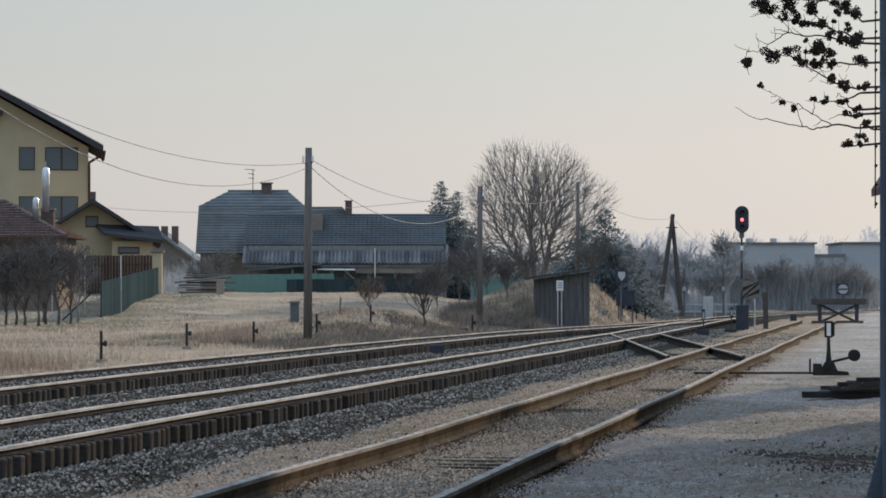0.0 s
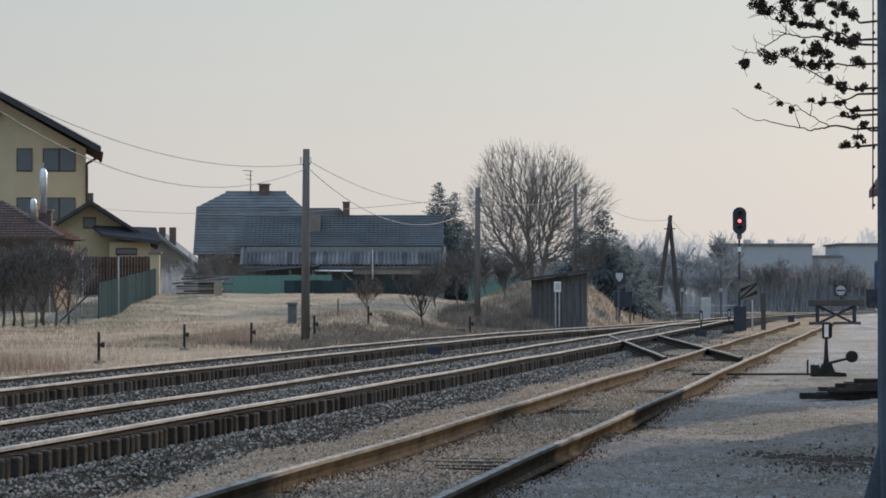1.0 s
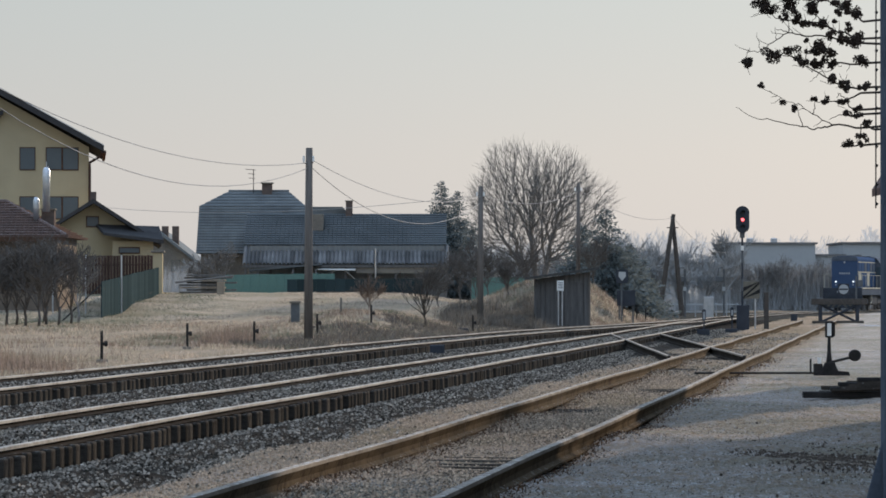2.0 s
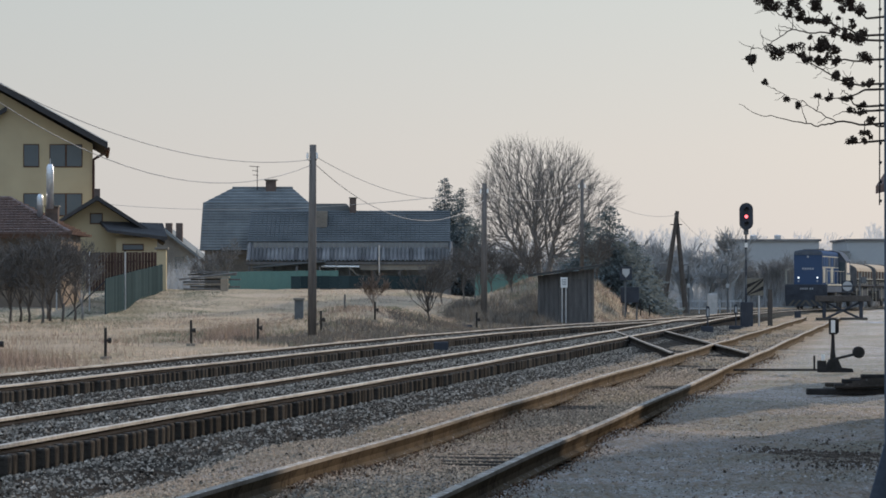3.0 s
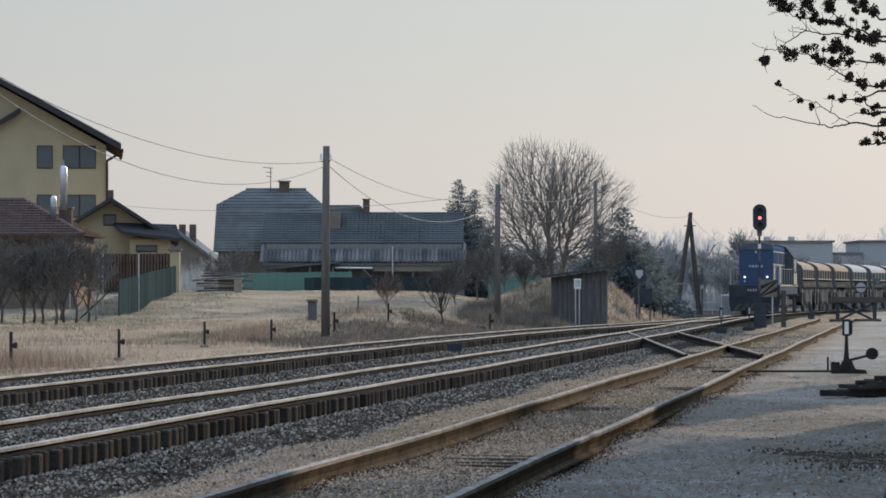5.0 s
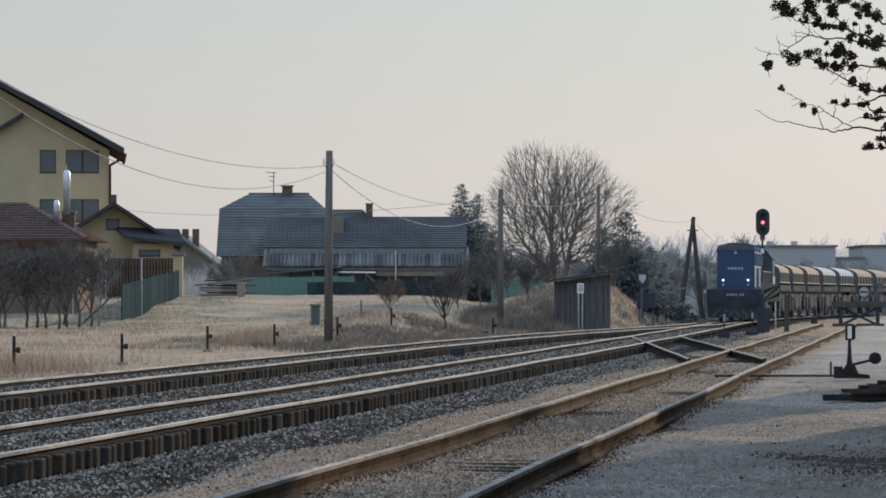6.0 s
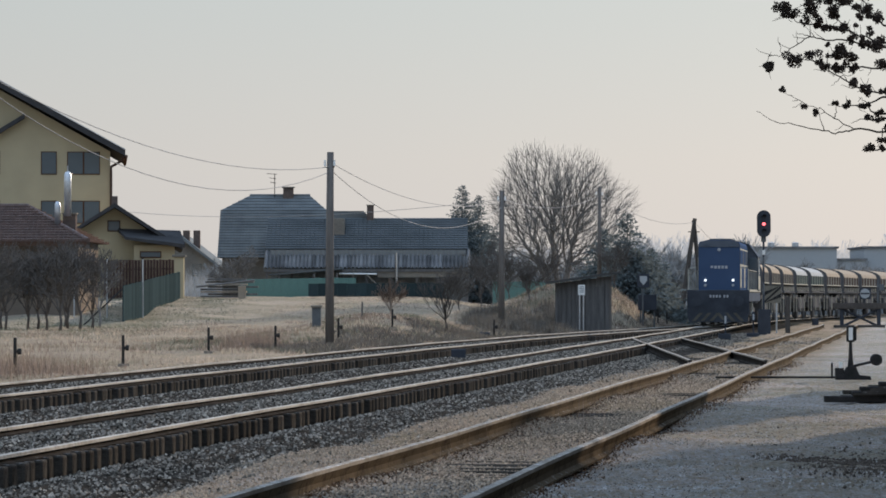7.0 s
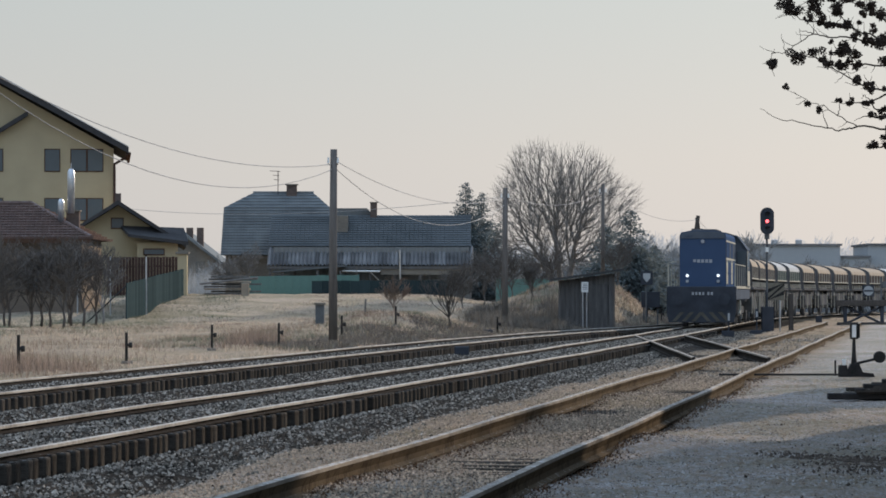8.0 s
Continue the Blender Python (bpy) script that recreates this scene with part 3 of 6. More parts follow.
def annex_house():
    h = thing("house", "small yellow outbuilding with dark asymmetric gable roof", "house")
    y0, y1 = 190, 199
    part("wall", prism(bmesh.new(), [(-19.2, .3), (-14.5, .3), (-14.5, 3.7), (-17.44, 5.6), (-19.2, 4.5)], y0, y1), M["yellow_wall"], h)
    for a, b in (((-17.44, 5.62), (-19.6, 4.28)), ((-17.44, 5.62), (-14.1, 3.5))):
        part("roof", prism(bmesh.new(), [a, b, (b[0], b[1] + .18), (a[0], a[1] + .22)], y0 - .9, y1 + .5), M["roof_slate"], h)
    # front porch roof that falls towards the yard
    bm = bmesh.new()
    vs = [bm.verts.new(p) for p in ((-17.3, y0 - .02, 4.45), (-14.2, y0 - .02, 4.3), (-14.0, y0 - 1.9, 3.62), (-16.9, y0 - 1.9, 4.02),
                                    (-17.3, y0 - .02, 4.6), (-14.2, y0 - .02, 4.5), (-14.0, y0 - 1.9, 3.8), (-16.9, y0 - 1.9, 4.15))]
    for q in ((3, 2, 1, 0), (4, 5, 6, 7), (0, 1, 5, 4), (1, 2, 6, 5), (2, 3, 7, 6), (3, 0, 4, 7)):
        bm.faces.new([vs[i] for i in q])
    part("porch_roof", bm, M["roof_slate"], h)
    part("porch_wall", box(bmesh.new(), -16.5, -14.5, y0 - 1.4, y0 - .02, .3, 3.75), M["yellow_wall"], h)
    window(h, -17.8, -17.16, 4.44, 5.0, y0 - .05)
    window(h, -16.2, -15.15, 3.12, 3.46, y0 - 1.45)
    part("chimney", bbox(-17.6, -17.3, y0 + 2, y0 + 2.5, 5.3, 6.25, .02), M["brick"], h)
    return h


def far_cottage():
    h = thing("house", "distant grey cottage with two chimneys", "house")
    part("wall", prism(bmesh.new(), [(-30, .8), (-21.6, .8), (-21.6, 3.9), (-24.6, 6.2), (-30, 3.4)], 330, 342), M["old_wall"], h)
    part("roof", prism(bmesh.new(), [(-24.6, 6.2), (-21.2, 3.6), (-21.2, 3.85), (-24.6, 6.5), (-30.4, 3.5), (-30.4, 3.2)], 329.4, 342.5), M["tile_grey"], h)
    for x in (-24.2, -23.3):
        part("chimney", bbox(x - .28, x + .28, 331, 331.7, 5.0, 6.9, .03), M["brick"], h)
    part("window", box(bmesh.new(), -23.6, -22.8, 329.9, 330.05, 3.0, 4.0), M["glass"], h)


def farm_house():
    h = thing("farmhouse", "old grey farmhouse with half-hipped tiled roof", "house")
    y0, y1 = 262, 272
    part("wall", box(bmesh.new(), -16.7, -9.5, y0, y1, .6, 4.1), M["old_wall"], h)
    e = [(-17.0, y0 - .6, 3.85), (-8.3, y0 - .6, 3.85), (-8.3, y1 + .6, 3.85), (-17.0, y1 + .6, 3.85)]
    k = [(-16.95, 264.0, 7.1), (-16.95, 270.0, 7.1), (-15.1, 267, 8.2), (-10.9, 267, 8.2), (-8.6, 264.5, 6.2), (-8.6, 269.5, 6.2)]
    bm = bmesh.new()
    vs = [bm.verts.new(p) for p in e + k]
    for q in ((0, 1, 8, 7, 6, 4), (2, 3, 5, 6, 7, 9), (4, 6, 5), (7, 8, 9), (0, 4, 5, 3), (1, 2, 9, 8), (3, 2, 1, 0)):
        bm.faces.new([vs[i] for i in q])
    part("roof", bm, M["tile_grey"], h)
    tile_rows(h, (-17.0, y0 - .62, 3.85), (-8.6, y0 - .62, 3.85), (-16.9, 264.0, 7.1), (-9.6, 264.0, 7.1), 17, 40, M["tile_grey"], .06)
    tile_rows(h, (-16.95, 264.0, 7.1), (-9.6, 264.0, 7.1), (-15.1, 266.9, 8.2), (-10.9, 266.9, 8.2), 5, 36, M["tile_grey"], .06)
    part("ridge_cap", tube(bmesh.new(), [(-15.1, 267, 8.22), (-10.9, 267, 8.22)], .12, 8), M["tile_grey"], h)
    c = part("chimney", bbox(-12.75, -12.05, 266.3, 267, 7.6, 8.75, .03), M["brick"], h)
    part("cap", box(bmesh.new(), -12.85, -11.95, 266.2, 267.1, 8.75, 8.83), M["old_wall"], c)
    bm = tube(bmesh.new(), [(-13.35, 266.5, 8.1), (-13.35, 266.5, 9.75)], .03, 5)
    for z, w in ((9.7, .55), (9.4, .35), (9.1, .3)):
        tube(bm, [(-13.35 - w, 266.5, z + .05), (-13.35 + w * .3, 266.5, z)], .02, 4)
    part("antenna", bm, M["iron"], h, "rooftop television antenna")


def barn():
    h = thing("barn", "long dark barn with corrugated lower roof", "barn")
    y0 = 254
    part("wall", box(bmesh.new(), -13.0, -.1, y0 + .6, y0 + 9, .6, 4.3), M["barn_board"], h, "dark weathered boarded wall")
    bm = bmesh.new()
    prism(bm, [(y0 + 1.2, 4.15), (y0 + 5.4, 6.3), (y0 + 10, 4.1), (y0 + 10, 4.3), (y0 + 5.4, 6.5), (y0 + 1.2, 4.35)], -13.4, .04, "x")
    part("roof", bm, M["barn_roof"], h, "dark worn tiled upper roof")
    tile_rows(h, (-13.4, y0 + 1.15, 4.36), (.04, y0 + 1.15, 4.36), (-13.4, y0 + 5.35, 6.51), (.04, y0 + 5.35, 6.51), 14, 46, M["barn_roof"], .06, "roof_tile")
    # corrugated sheets over the open front
    n = 52
    for i in range(n):
        x0 = -13.4 + i * (13.6 / n)
        bm = bmesh.new()
        w = 13.6 / n
        prof = [(x0 + w * k / 6, .15 * math.sin(math.pi * k / 6) ** 1.2) for k in range(7)]
        lo = [bm.verts.new((x, y0 - 1.0, 3.03 + dz)) for x, dz in prof]
        hi = [bm.verts.new((x, y0 + 1.35, 4.28 + dz)) for x, dz in prof]
        for k in range(6):
            bm.faces.new((lo[k], lo[k + 1], hi[k + 1], hi[k]))
        ob = part("sheet", bm, M["roof_sheet"], h)
    for x in np.linspace(-13.2, .0, 9):
        part("post", bbox(x - .07, x + .07, y0 - .9, y0 - .76, .6, 3.1, .01), M["wood_dark"], h)
    part("fascia", box(bmesh.new(), -13.4, .2, y0 - 1.02, y0 - .95, 2.85, 3.02), M["wood_dark"], h)
    part("wall_strip", box(bmesh.new(), -5.9, .1, y0 - .93, y0 - .86, 2.48, 2.84), M["old_wall"], h, "beige wall strip under the eaves")
    part("pipe", tube(bmesh.new(), [(-8.44, y0 - 1.1, 2.72), (-5.94, y0 - 1.1, 2.70)], .06, 8), M["white"], h, "white pipe under the eaves")
    part("pipe_post", bbox(-7.52, -7.44, y0 - 1.15, y0 - 1.07, .6, 3.05, .01), M["old_wall"], h)
    part("strut", tube(bmesh.new(), [(-6.7, y0 - 1.1, 2.72), (-5.2, y0 - 1.1, 1.35)], .05, 6), M["old_wall"], h)
    part("mast", tube(bmesh.new(), [(-4.63, y0 - 1.2, .6), (-4.63, y0 - 1.2, 4.1)], .055, 8), M["galv"], h)
    # lean-to on the house side
    part("lean_to_roof", prism(bmesh.new(), [(-12.9, 2.6), (-8.2, 3.0), (-8.2, 3.1), (-12.9, 2.7)], y0 - 3.0, y0 - .98), M["roof_dark"], h)
    for x in (-12.3, -10.0, -8.5):
        part("post", bbox(x - .06, x + .06, y0 - 2.9, y0 - 2.78, .6, 2.75, .01), M["wood_dark"], h)
    # upper block with chimney behind
    part("back_roof", prism(bmesh.new(), [(-9.2, 6.0), (-6.1, 6.0), (-7.0, 7.0), (-9.2, 7.0)], y0 + 5.6, y0 + 10), M["tile_grey"], h)
    part("back_wall", box(bmesh.new(), -9.15, -6.2, y0 + 5.7, y0 + 9.8, 4.0, 6.0), M["old_wall"], h)
    c = part("chimney", bbox(-6.75, -6.3, y0 + 5.0, y0 + 5.5, 6.1, 7.35, .02), M["brick"], h)
    part("cap", box(bmesh.new(), -6.8, -6.25, y0 + 4.95, y0 + 5.55, 7.35, 7.41), M["old_wall"], c)
    part("dormer", bbox(-9.0, -8.2, y0 + 3.0, y0 + 4.4, 5.2, 6.45, .02), M["old_wall"], h, "pale dormer front")


house_a = yellow_house()
house_a.matrix_basis = Matrix.Translation((-20.35, 219, 0)) @ pose(0, 0, 0, 0, 0, 5.4) @ Matrix.Translation((20.35, -219, 0))
garden_house()
house_b = annex_house()
house_b.matrix_basis = (Matrix.Translation((-15.7, 206, 1.28)) @ pose(0, 0, 0, 0, 0, 5.0) @ Matrix.Scale(1.084, 4) @ Matrix.Translation((14.5, -190, -1.28)))
far_cottage()
farm_house()
barn()


# ---- fences and yard things by the houses ----
def board_fence(name, label, p0, p1, n, material, z0, z1, gap=.12, th=.03, group=""):
    f = thing(name, label, "fence", group)
    (xa, ya), (xb, yb) = p0, p1
    L = math.hypot(xb - xa, yb - ya)
    ang = math.degrees(math.atan2(yb - ya, xb - xa))
    me = mesh_of("board", bbox(0, L / n * (1 - gap), -th, th, 0, 1, .006), material)
    rng = random.Random(len(label))
    for i in range(n):
        u = i / n
        x, y = xa + (xb - xa) * u, ya + (yb - ya) * u
        lo, hi = z0[0] + (z0[1] - z0[0]) * u, z1[0] + (z1[1] - z1[0]) * u
        ob = new("board", me)
        ob.parent = f
        ob.matrix_basis = pose(x, y, lo, 0, 0, ang) @ Matrix.Diagonal((1, 1, hi - lo + rng.uniform(-.02, .02), 1))
    for k in (.25, .8):
        part("rail", tube(bmesh.new(), [(xa, ya + .06, z0[0] + (z1[0] - z0[0]) * k), (xb, yb + .06, z0[1] + (z1[1] - z0[1]) * k)], .03, 5), M["iron"], f)
    return f


sheet_fence = board_fence("sheet_fence", "dark green corrugated sheet fence beside the field", (-15.05, 168), (-14.95, 200), 40, M["green_sheet"], (-.1, .95), (1.72, 2.54))
board_fence("board_fence", "brown board fence behind the garden", (-19.2, 203), (-15.3, 203), 24, M["brown_board"], (.6, .7), (3.15, 3.2))
board_fence("net_fence", "green screen fence in front of the barn", (-14.8, 249), (-7.2, 249), 14, M["green_tarp"], (.8, .95), (2.35, 2.45), gap=.01)
board_fence("net_fence", "green screen fence at the farm edge", (-10.2, 247), (-1.5, 247), 14, M["green_sheet"], (.8, .8), (2.05, 2.1), gap=.01)
net_c = board_fence("net_fence", "green screen fence behind the bare tree", (1.5, 225), (6.8, 225), 12, M["green_tarp"], (.6, .5), (2.1, 2.1), gap=.01)
part("brace_post", bbox(3.45, 3.55, 224.8, 224.9, .4, 3.05, .01), M["wood_dark"], net_c)
part("brace", tube(bmesh.new(), [(3.5, 224.8, 3.0), (2.1, 224.8, 1.75)], .05, 6), M["wood_dark"], net_c)
gp = thing("gate_pillar", "yellow rendered gate pillar at the fence end", "pillar")
part("shaft", bbox(-15.3, -14.8, 200.6, 201.1, .7, 3.3, .02), M["yellow_wall"], gp)
part("cap", bbox(-15.4, -14.7, 200.5, 201.2, 3.3, 3.42, .02), M["old_wall"], gp)


def woodpile():
    w = thing("log_pile", "stack of cut planks and logs beside the fence", "log pile")
    rng = random.Random(4)
    for i in range(9):
        x, z = -14.0 + rng.uniform(-.3, .2), 1.05 + i * .13
        part("plank", bbox(x, x + rng.uniform(2.0, 2.8), 205 + rng.uniform(-.3, .3), 205.6, z, z + .09, .01), M["wood_dark"] if i % 3 else M["straw"], w)
    part("block", bbox(-12.2, -11.8, 204.6, 205.0, .9, 1.8, .03), M["tan"], w)
    part("beam", tube(bmesh.new(), [(-14.4, 204.4, 1.75), (-11.3, 204.4, 2.1)], .06, 6), M["twig"], w)


woodpile()
part("strut", tube(bmesh.new(), [(-15.05, 168, 1.6), (-16.7, 166.2, -.1)], .035, 6), M["iron"], sheet_fence)
for x, y in ((-18.0, 176), (-16.4, 175), (-14.9, 176.5)):
    gpst = thing("garden_post", "thin pale metal garden post with rust spots", "post", "garden posts")
    part("shaft", tube(bmesh.new(), [(x, y, .2), (x, y, 2.95)], .035, 8), M["galv"], gpst)
    part("cap", tube(bmesh.new(), [(x, y, 2.95), (x, y, 3.0)], .045, 8), M["iron"], gpst)


# ---- vegetation ----
def grow(bm, p, d, length, r, depth, rng, up=.15, spread=.55, seg=3, kids=3, shrink=.68, minr=.006, sides=5):
    pts, rs = [p.copy()], [r]
    q, v = p.copy(), d.normalized()
    seg = seg if depth > 1 else 2
    for i in range(seg):
        v = (v + Vector((rng.gauss(0, .13), rng.gauss(0, .13), rng.gauss(0, .08) + up * .25))).normalized()
        q = q + v * (length / seg)
        pts.append(q.copy())
        rs.append(max(minr, r * (1 - .45 * (i + 1) / seg)))
    tube(bm, pts, rs, sides if depth > 2 else 3, cap=False)
    if depth == 0:
        return
    for k in range(kids + (depth > 2)):
        i = rng.choice(range(1, len(pts))) if k else len(pts) - 1
        side = Vector((rng.gauss(0, 1), rng.gauss(0, 1), rng.gauss(0, .5))).normalized()
        nd = (v + side * spread * rng.uniform(.7, 1.3) + Vector((0, 0, up))).normalized()
        grow(bm, pts[i], nd, length * shrink * rng.uniform(.75, 1.15), max(minr, rs[i] * .62), depth - 1, rng, up, spread, seg, kids, shrink, minr, sides)


def bare_tree(label, x, y, h, r, seed, depth=5, limbs=5, spread=.55, name="tree", material=None, minr=.01, group="", shrink=.68, up=.15, flare=.75, reach=.33, thick=.6):
    t = thing(name, label, "tree" if name == "tree" else name, group, at=(x, y, gz(x, y) - .05))
    rng = random.Random(seed)
    m = material or M["twig"]
    th = h * .22
    part("trunk", tube(bmesh.new(), [(0, 0, 0), (.05, 0, th * .5), (0, .05, th)], [r * 1.25, r, r * .9], 10), m, t, smooth=True)
    bm = bmesh.new()
    for i in range(limbs):
        a = i * math.tau / limbs + rng.uniform(-.3, .3)
        tilt = rng.uniform(.25, flare) if i else .05
        d = Vector((math.cos(a) * tilt, math.sin(a) * tilt, 1))
        grow(bm, Vector((0, 0, th * rng.uniform(.75, 1))), d, h * reach, r * thick, depth, rng, up=up, spread=spread, minr=minr, shrink=shrink)
    part("crown", bm, m, t)
    return t


def sticks(a, b, ra, rb, sides):
    """Tapered bars from points a to points b in one mesh's vertices and faces."""
    d = b - a
    d /= np.linalg.norm(d, axis=1)[:, None] + 1e-9
    ref = np.where(np.abs(d[:, 2:3]) < .8, np.array([[0, 0, 1.0]]), np.array([[1.0, 0, 0]]))
    u = np.cross(d, ref)
    u /= np.linalg.norm(u, axis=1)[:, None]
    w = np.cross(d, u)
    ang = np.arange(sides) * math.tau / sides
    ring = u[:, None] * np.cos(ang)[None, :, None] + w[:, None] * np.sin(ang)[None, :, None]
    v = np.concatenate([a[:, None] + ring * ra[:, None, None], b[:, None] + ring * rb[:, None, None]], 1).reshape(-1, 3)
    k = np.arange(sides)
    quad = np.stack([k, (k + 1) % sides, (k + 1) % sides + sides, k + sides], -1)
    return v, (quad[None] + 2 * sides * np.arange(len(a))[:, None, None]).reshape(-1, 4)


def spread_tree(name, label, x, y, crown, radii, stems, n, seed, tip, material, twig, bend=.35):
    """A tree whose limbs reach out from a few stems to points spread through a rounded crown; limb girth follows what each limb carries."""
    t = thing(name, label, "tree" if name == "tree" else name, at=(x, y, gz(x, y) - .1))
    rng = np.random.RandomState(seed)
    p = rng.randn(n, 3)
    p = p / np.linalg.norm(p, axis=1)[:, None] * rng.rand(n, 1) ** .42
    lobes = 1 + .07 * np.sin(3 * np.arctan2(p[:, 2], p[:, 0]) + 1.3) + .05 * np.sin(7 * np.arctan2(p[:, 2], p[:, 0]))
    p = np.array(crown) + p * np.array(radii) * lobes[:, None]
    p = p[p[:, 2] > crown[2] - radii[2] * .82]
    nodes, parent, path = [], [], []
    for st in stems:
        last = -1
        for q in st:
            nodes.append(np.array(q, float))
            parent.append(last)
            path.append(0.0 if last < 0 else path[last] + float(np.linalg.norm(nodes[-1] - nodes[last])))
            last = len(nodes) - 1
    cost, near = np.full(len(p), 1e9), np.zeros(len(p), int)

    def offer(j):
        c = np.linalg.norm(p - nodes[j], axis=1) + bend * path[j]
        low = c < cost
        cost[low], near[low] = c[low], j
    ends = []
    for st in stems:
        ends.append((ends[-1] if ends else -1) + len(st))
    for j in range(len(nodes)):
        if j in ends or j + 1 in ends:
            offer(j)
    done = np.zeros(len(p), bool)
    for _ in range(len(p)):
        i = int(np.argmin(np.where(done, 1e9, cost)))
        done[i] = True
        j = near[i]
        nodes.append(p[i])
        parent.append(j)
        path.append(path[j] + float(np.linalg.norm(p[i] - nodes[j])))
        offer(len(nodes) - 1)
    nodes, parent = np.array(nodes), np.array(parent)
    for _ in range(1):
        total, many = np.zeros_like(nodes), np.zeros(len(nodes))
        np.add.at(total, parent[parent >= 0], nodes[parent >= 0])
        np.add.at(many, parent[parent >= 0], 1)
        calm = (parent >= 0) & (many > 0)
        nodes[calm] = .45 * nodes[calm] + .35 * nodes[parent[calm]] + .2 * total[calm] / many[calm, None]
    load = np.ones(len(nodes))
    for j in range(len(nodes) - 1, -1, -1):
        if parent[j] >= 0:
            load[parent[j]] += load[j]
    girth = tip * load ** .43
    own = parent >= 0
    v, f = sticks(nodes[parent[own]], nodes[own], np.minimum(girth[parent[own]], girth[own] * 1.35), girth[own], 5)
    ob = new("branching", pieces("branching", v.tolist(), f.tolist(), material, smooth=True))
    ob.parent = t
    thin = np.nonzero(load < 7)[0]
    k = rng.choice(thin, len(thin) * 3)
    out = nodes[k] - np.array(crown) + np.array([0, 0, radii[2] * .35])
    out /= np.linalg.norm(out, axis=1)[:, None]
    d = out + np.array([0, 0, .25]) + rng.randn(len(k), 3) * .42
    d /= np.linalg.norm(d, axis=1)[:, None]
    L = twig * rng.uniform(.4, 1.2, len(k))
    mid = nodes[k] + d * L[:, None] * .55
    d2 = d + rng.randn(len(k), 3) * .3 + np.array([0, 0, .15])
    end = mid + d2 / np.linalg.norm(d2, axis=1)[:, None] * L[:, None] * .5
    r = np.full(len(k), tip * .8)
    v1, f1 = sticks(nodes[k], mid, r, r * .8, 3)
    v2, f2 = sticks(mid, end, r * .8, r * .45, 3)
    ob = tagged(new("crown", pieces("crown", np.concatenate([v1, v2]).tolist(), np.concatenate([f1, f2 + len(v1)]).tolist(), material)), kind="stuff")
    ob.parent = t
    return t


spread_tree("tree", "large bare deciduous tree with dense rounded crown of fine twigs", 4.9, 205, (-.05, 0, 5.35), (3.75, 3.1, 3.7),
            [((.1, 0, 0), (.05, 0, 1.0), (.35, 0, 1.9), (.5, .1, 2.8), (.6, .1, 3.6)), ((.0, .1, 0), (-.15, .1, 1.0), (-.65, 0, 1.9), (-1.0, -.1, 2.8)),
             ((.05, .2, 0), (.0, .3, 1.5), (-.2, .5, 2.9), (-.35, .4, 4.0))], 3600, 7, .0075, M["twig"], .7, .47)


def conifer(label, x, y, h, w, seed, group="conifers"):
    """A spruce of drooping branch tiers, each branch a flat spray of needle tufts with an upturned tip."""
    t = thing("conifer", label, "conifer tree", group, at=(x, y, gz(x, y)))
    part("trunk", tube(bmesh.new(), [(0, 0, 0), (0, 0, h * .5), (0, 0, h * .99)], [h * .018, h * .012, .012], 8), M["twig"], t)
    rng = np.random.RandomState(seed)
    verts, faces = [], []
    z = h * .04
    while z < h * .985:
        u = z / h
        span = w * (1 - u) ** .92 + .05
        for k in range(9 if u < .7 else 6):
            a = rng.rand() * 6.283
            reach = span * rng.choice([.55, .8, .95, 1.15]) * rng.uniform(.85, 1.1)
            dirn = np.array([math.cos(a), math.sin(a), 0])
            side = np.array([-math.sin(a), math.cos(a), 0])
            n = int(6 + 17 * reach)
            s = reach * (np.arange(n) + rng.rand(n)) / n
            v = s / reach
            droop = -.34 * s + .30 * reach * v ** 3
            wide = (.10 + .30 * reach * (1 - v) * .55) * rng.randn(n)
            c = dirn * s[:, None] + side * wide[:, None] + np.stack([0 * s, 0 * s, z + droop + rng.randn(n) * .05], -1)
            d = dirn * rng.uniform(.5, 1.1, (n, 1)) + rng.randn(n, 3) * .35 + np.array([0, 0, -.12])
            d /= np.linalg.norm(d, axis=1)[:, None]
            e = np.cross(d, rng.randn(n, 3))
            e /= np.linalg.norm(e, axis=1)[:, None] + 1e-6
            L = (rng.uniform(.16, .34, n) * (.5 + .5 * (1 - u)))[:, None]
            o = len(verts)
            q = np.stack([c, c + d * L * .5 + e * L * .24, c + d * L, c + d * L * .5 - e * L * .24], 1).reshape(-1, 3)
            verts += q.tolist()
            faces += [(o + 4 * i, o + 4 * i + 1, o + 4 * i + 2, o + 4 * i + 3) for i in range(n)]
        z += .10 + .06 * rng.rand()
    ob = new("crown", pieces("crown", verts, faces, M["needle"]))
    ob.parent = t


conifer("dark spruce with slender top behind the barn", -.35, 268, 8.2, 3.9, 1)
conifer("dark spruce with slender top behind the barn", .80, 270, 7.7, 3.6, 2)
conifer("lower dark spruce beside the taller pair", 1.9, 266, 5.6, 3.0, 12)
conifer("broad dark spruce near the bare tree", 7.75, 186, 5.4, 3.1, 3)
conifer("broad dark spruce near the bare tree", 6.7, 189, 4.6, 2.7, 6)
conifer("low dark spruce beside the sign", 9.0, 188, 3.8, 1.9, 4)
conifer("low dark spruce beside the sign", 8.3, 187, 3.6, 2.1, 9)
conifer("low dark spruce beside the sign", 9.75, 190, 3.1, 1.6, 10)
bare_tree("thin pale bush in the dry meadow grass", -2.6, 130, 1.3, .015, 44, depth=4, limbs=9, spread=.5, flare=.9, name="shrub", minr=.004, material=M["weed"])
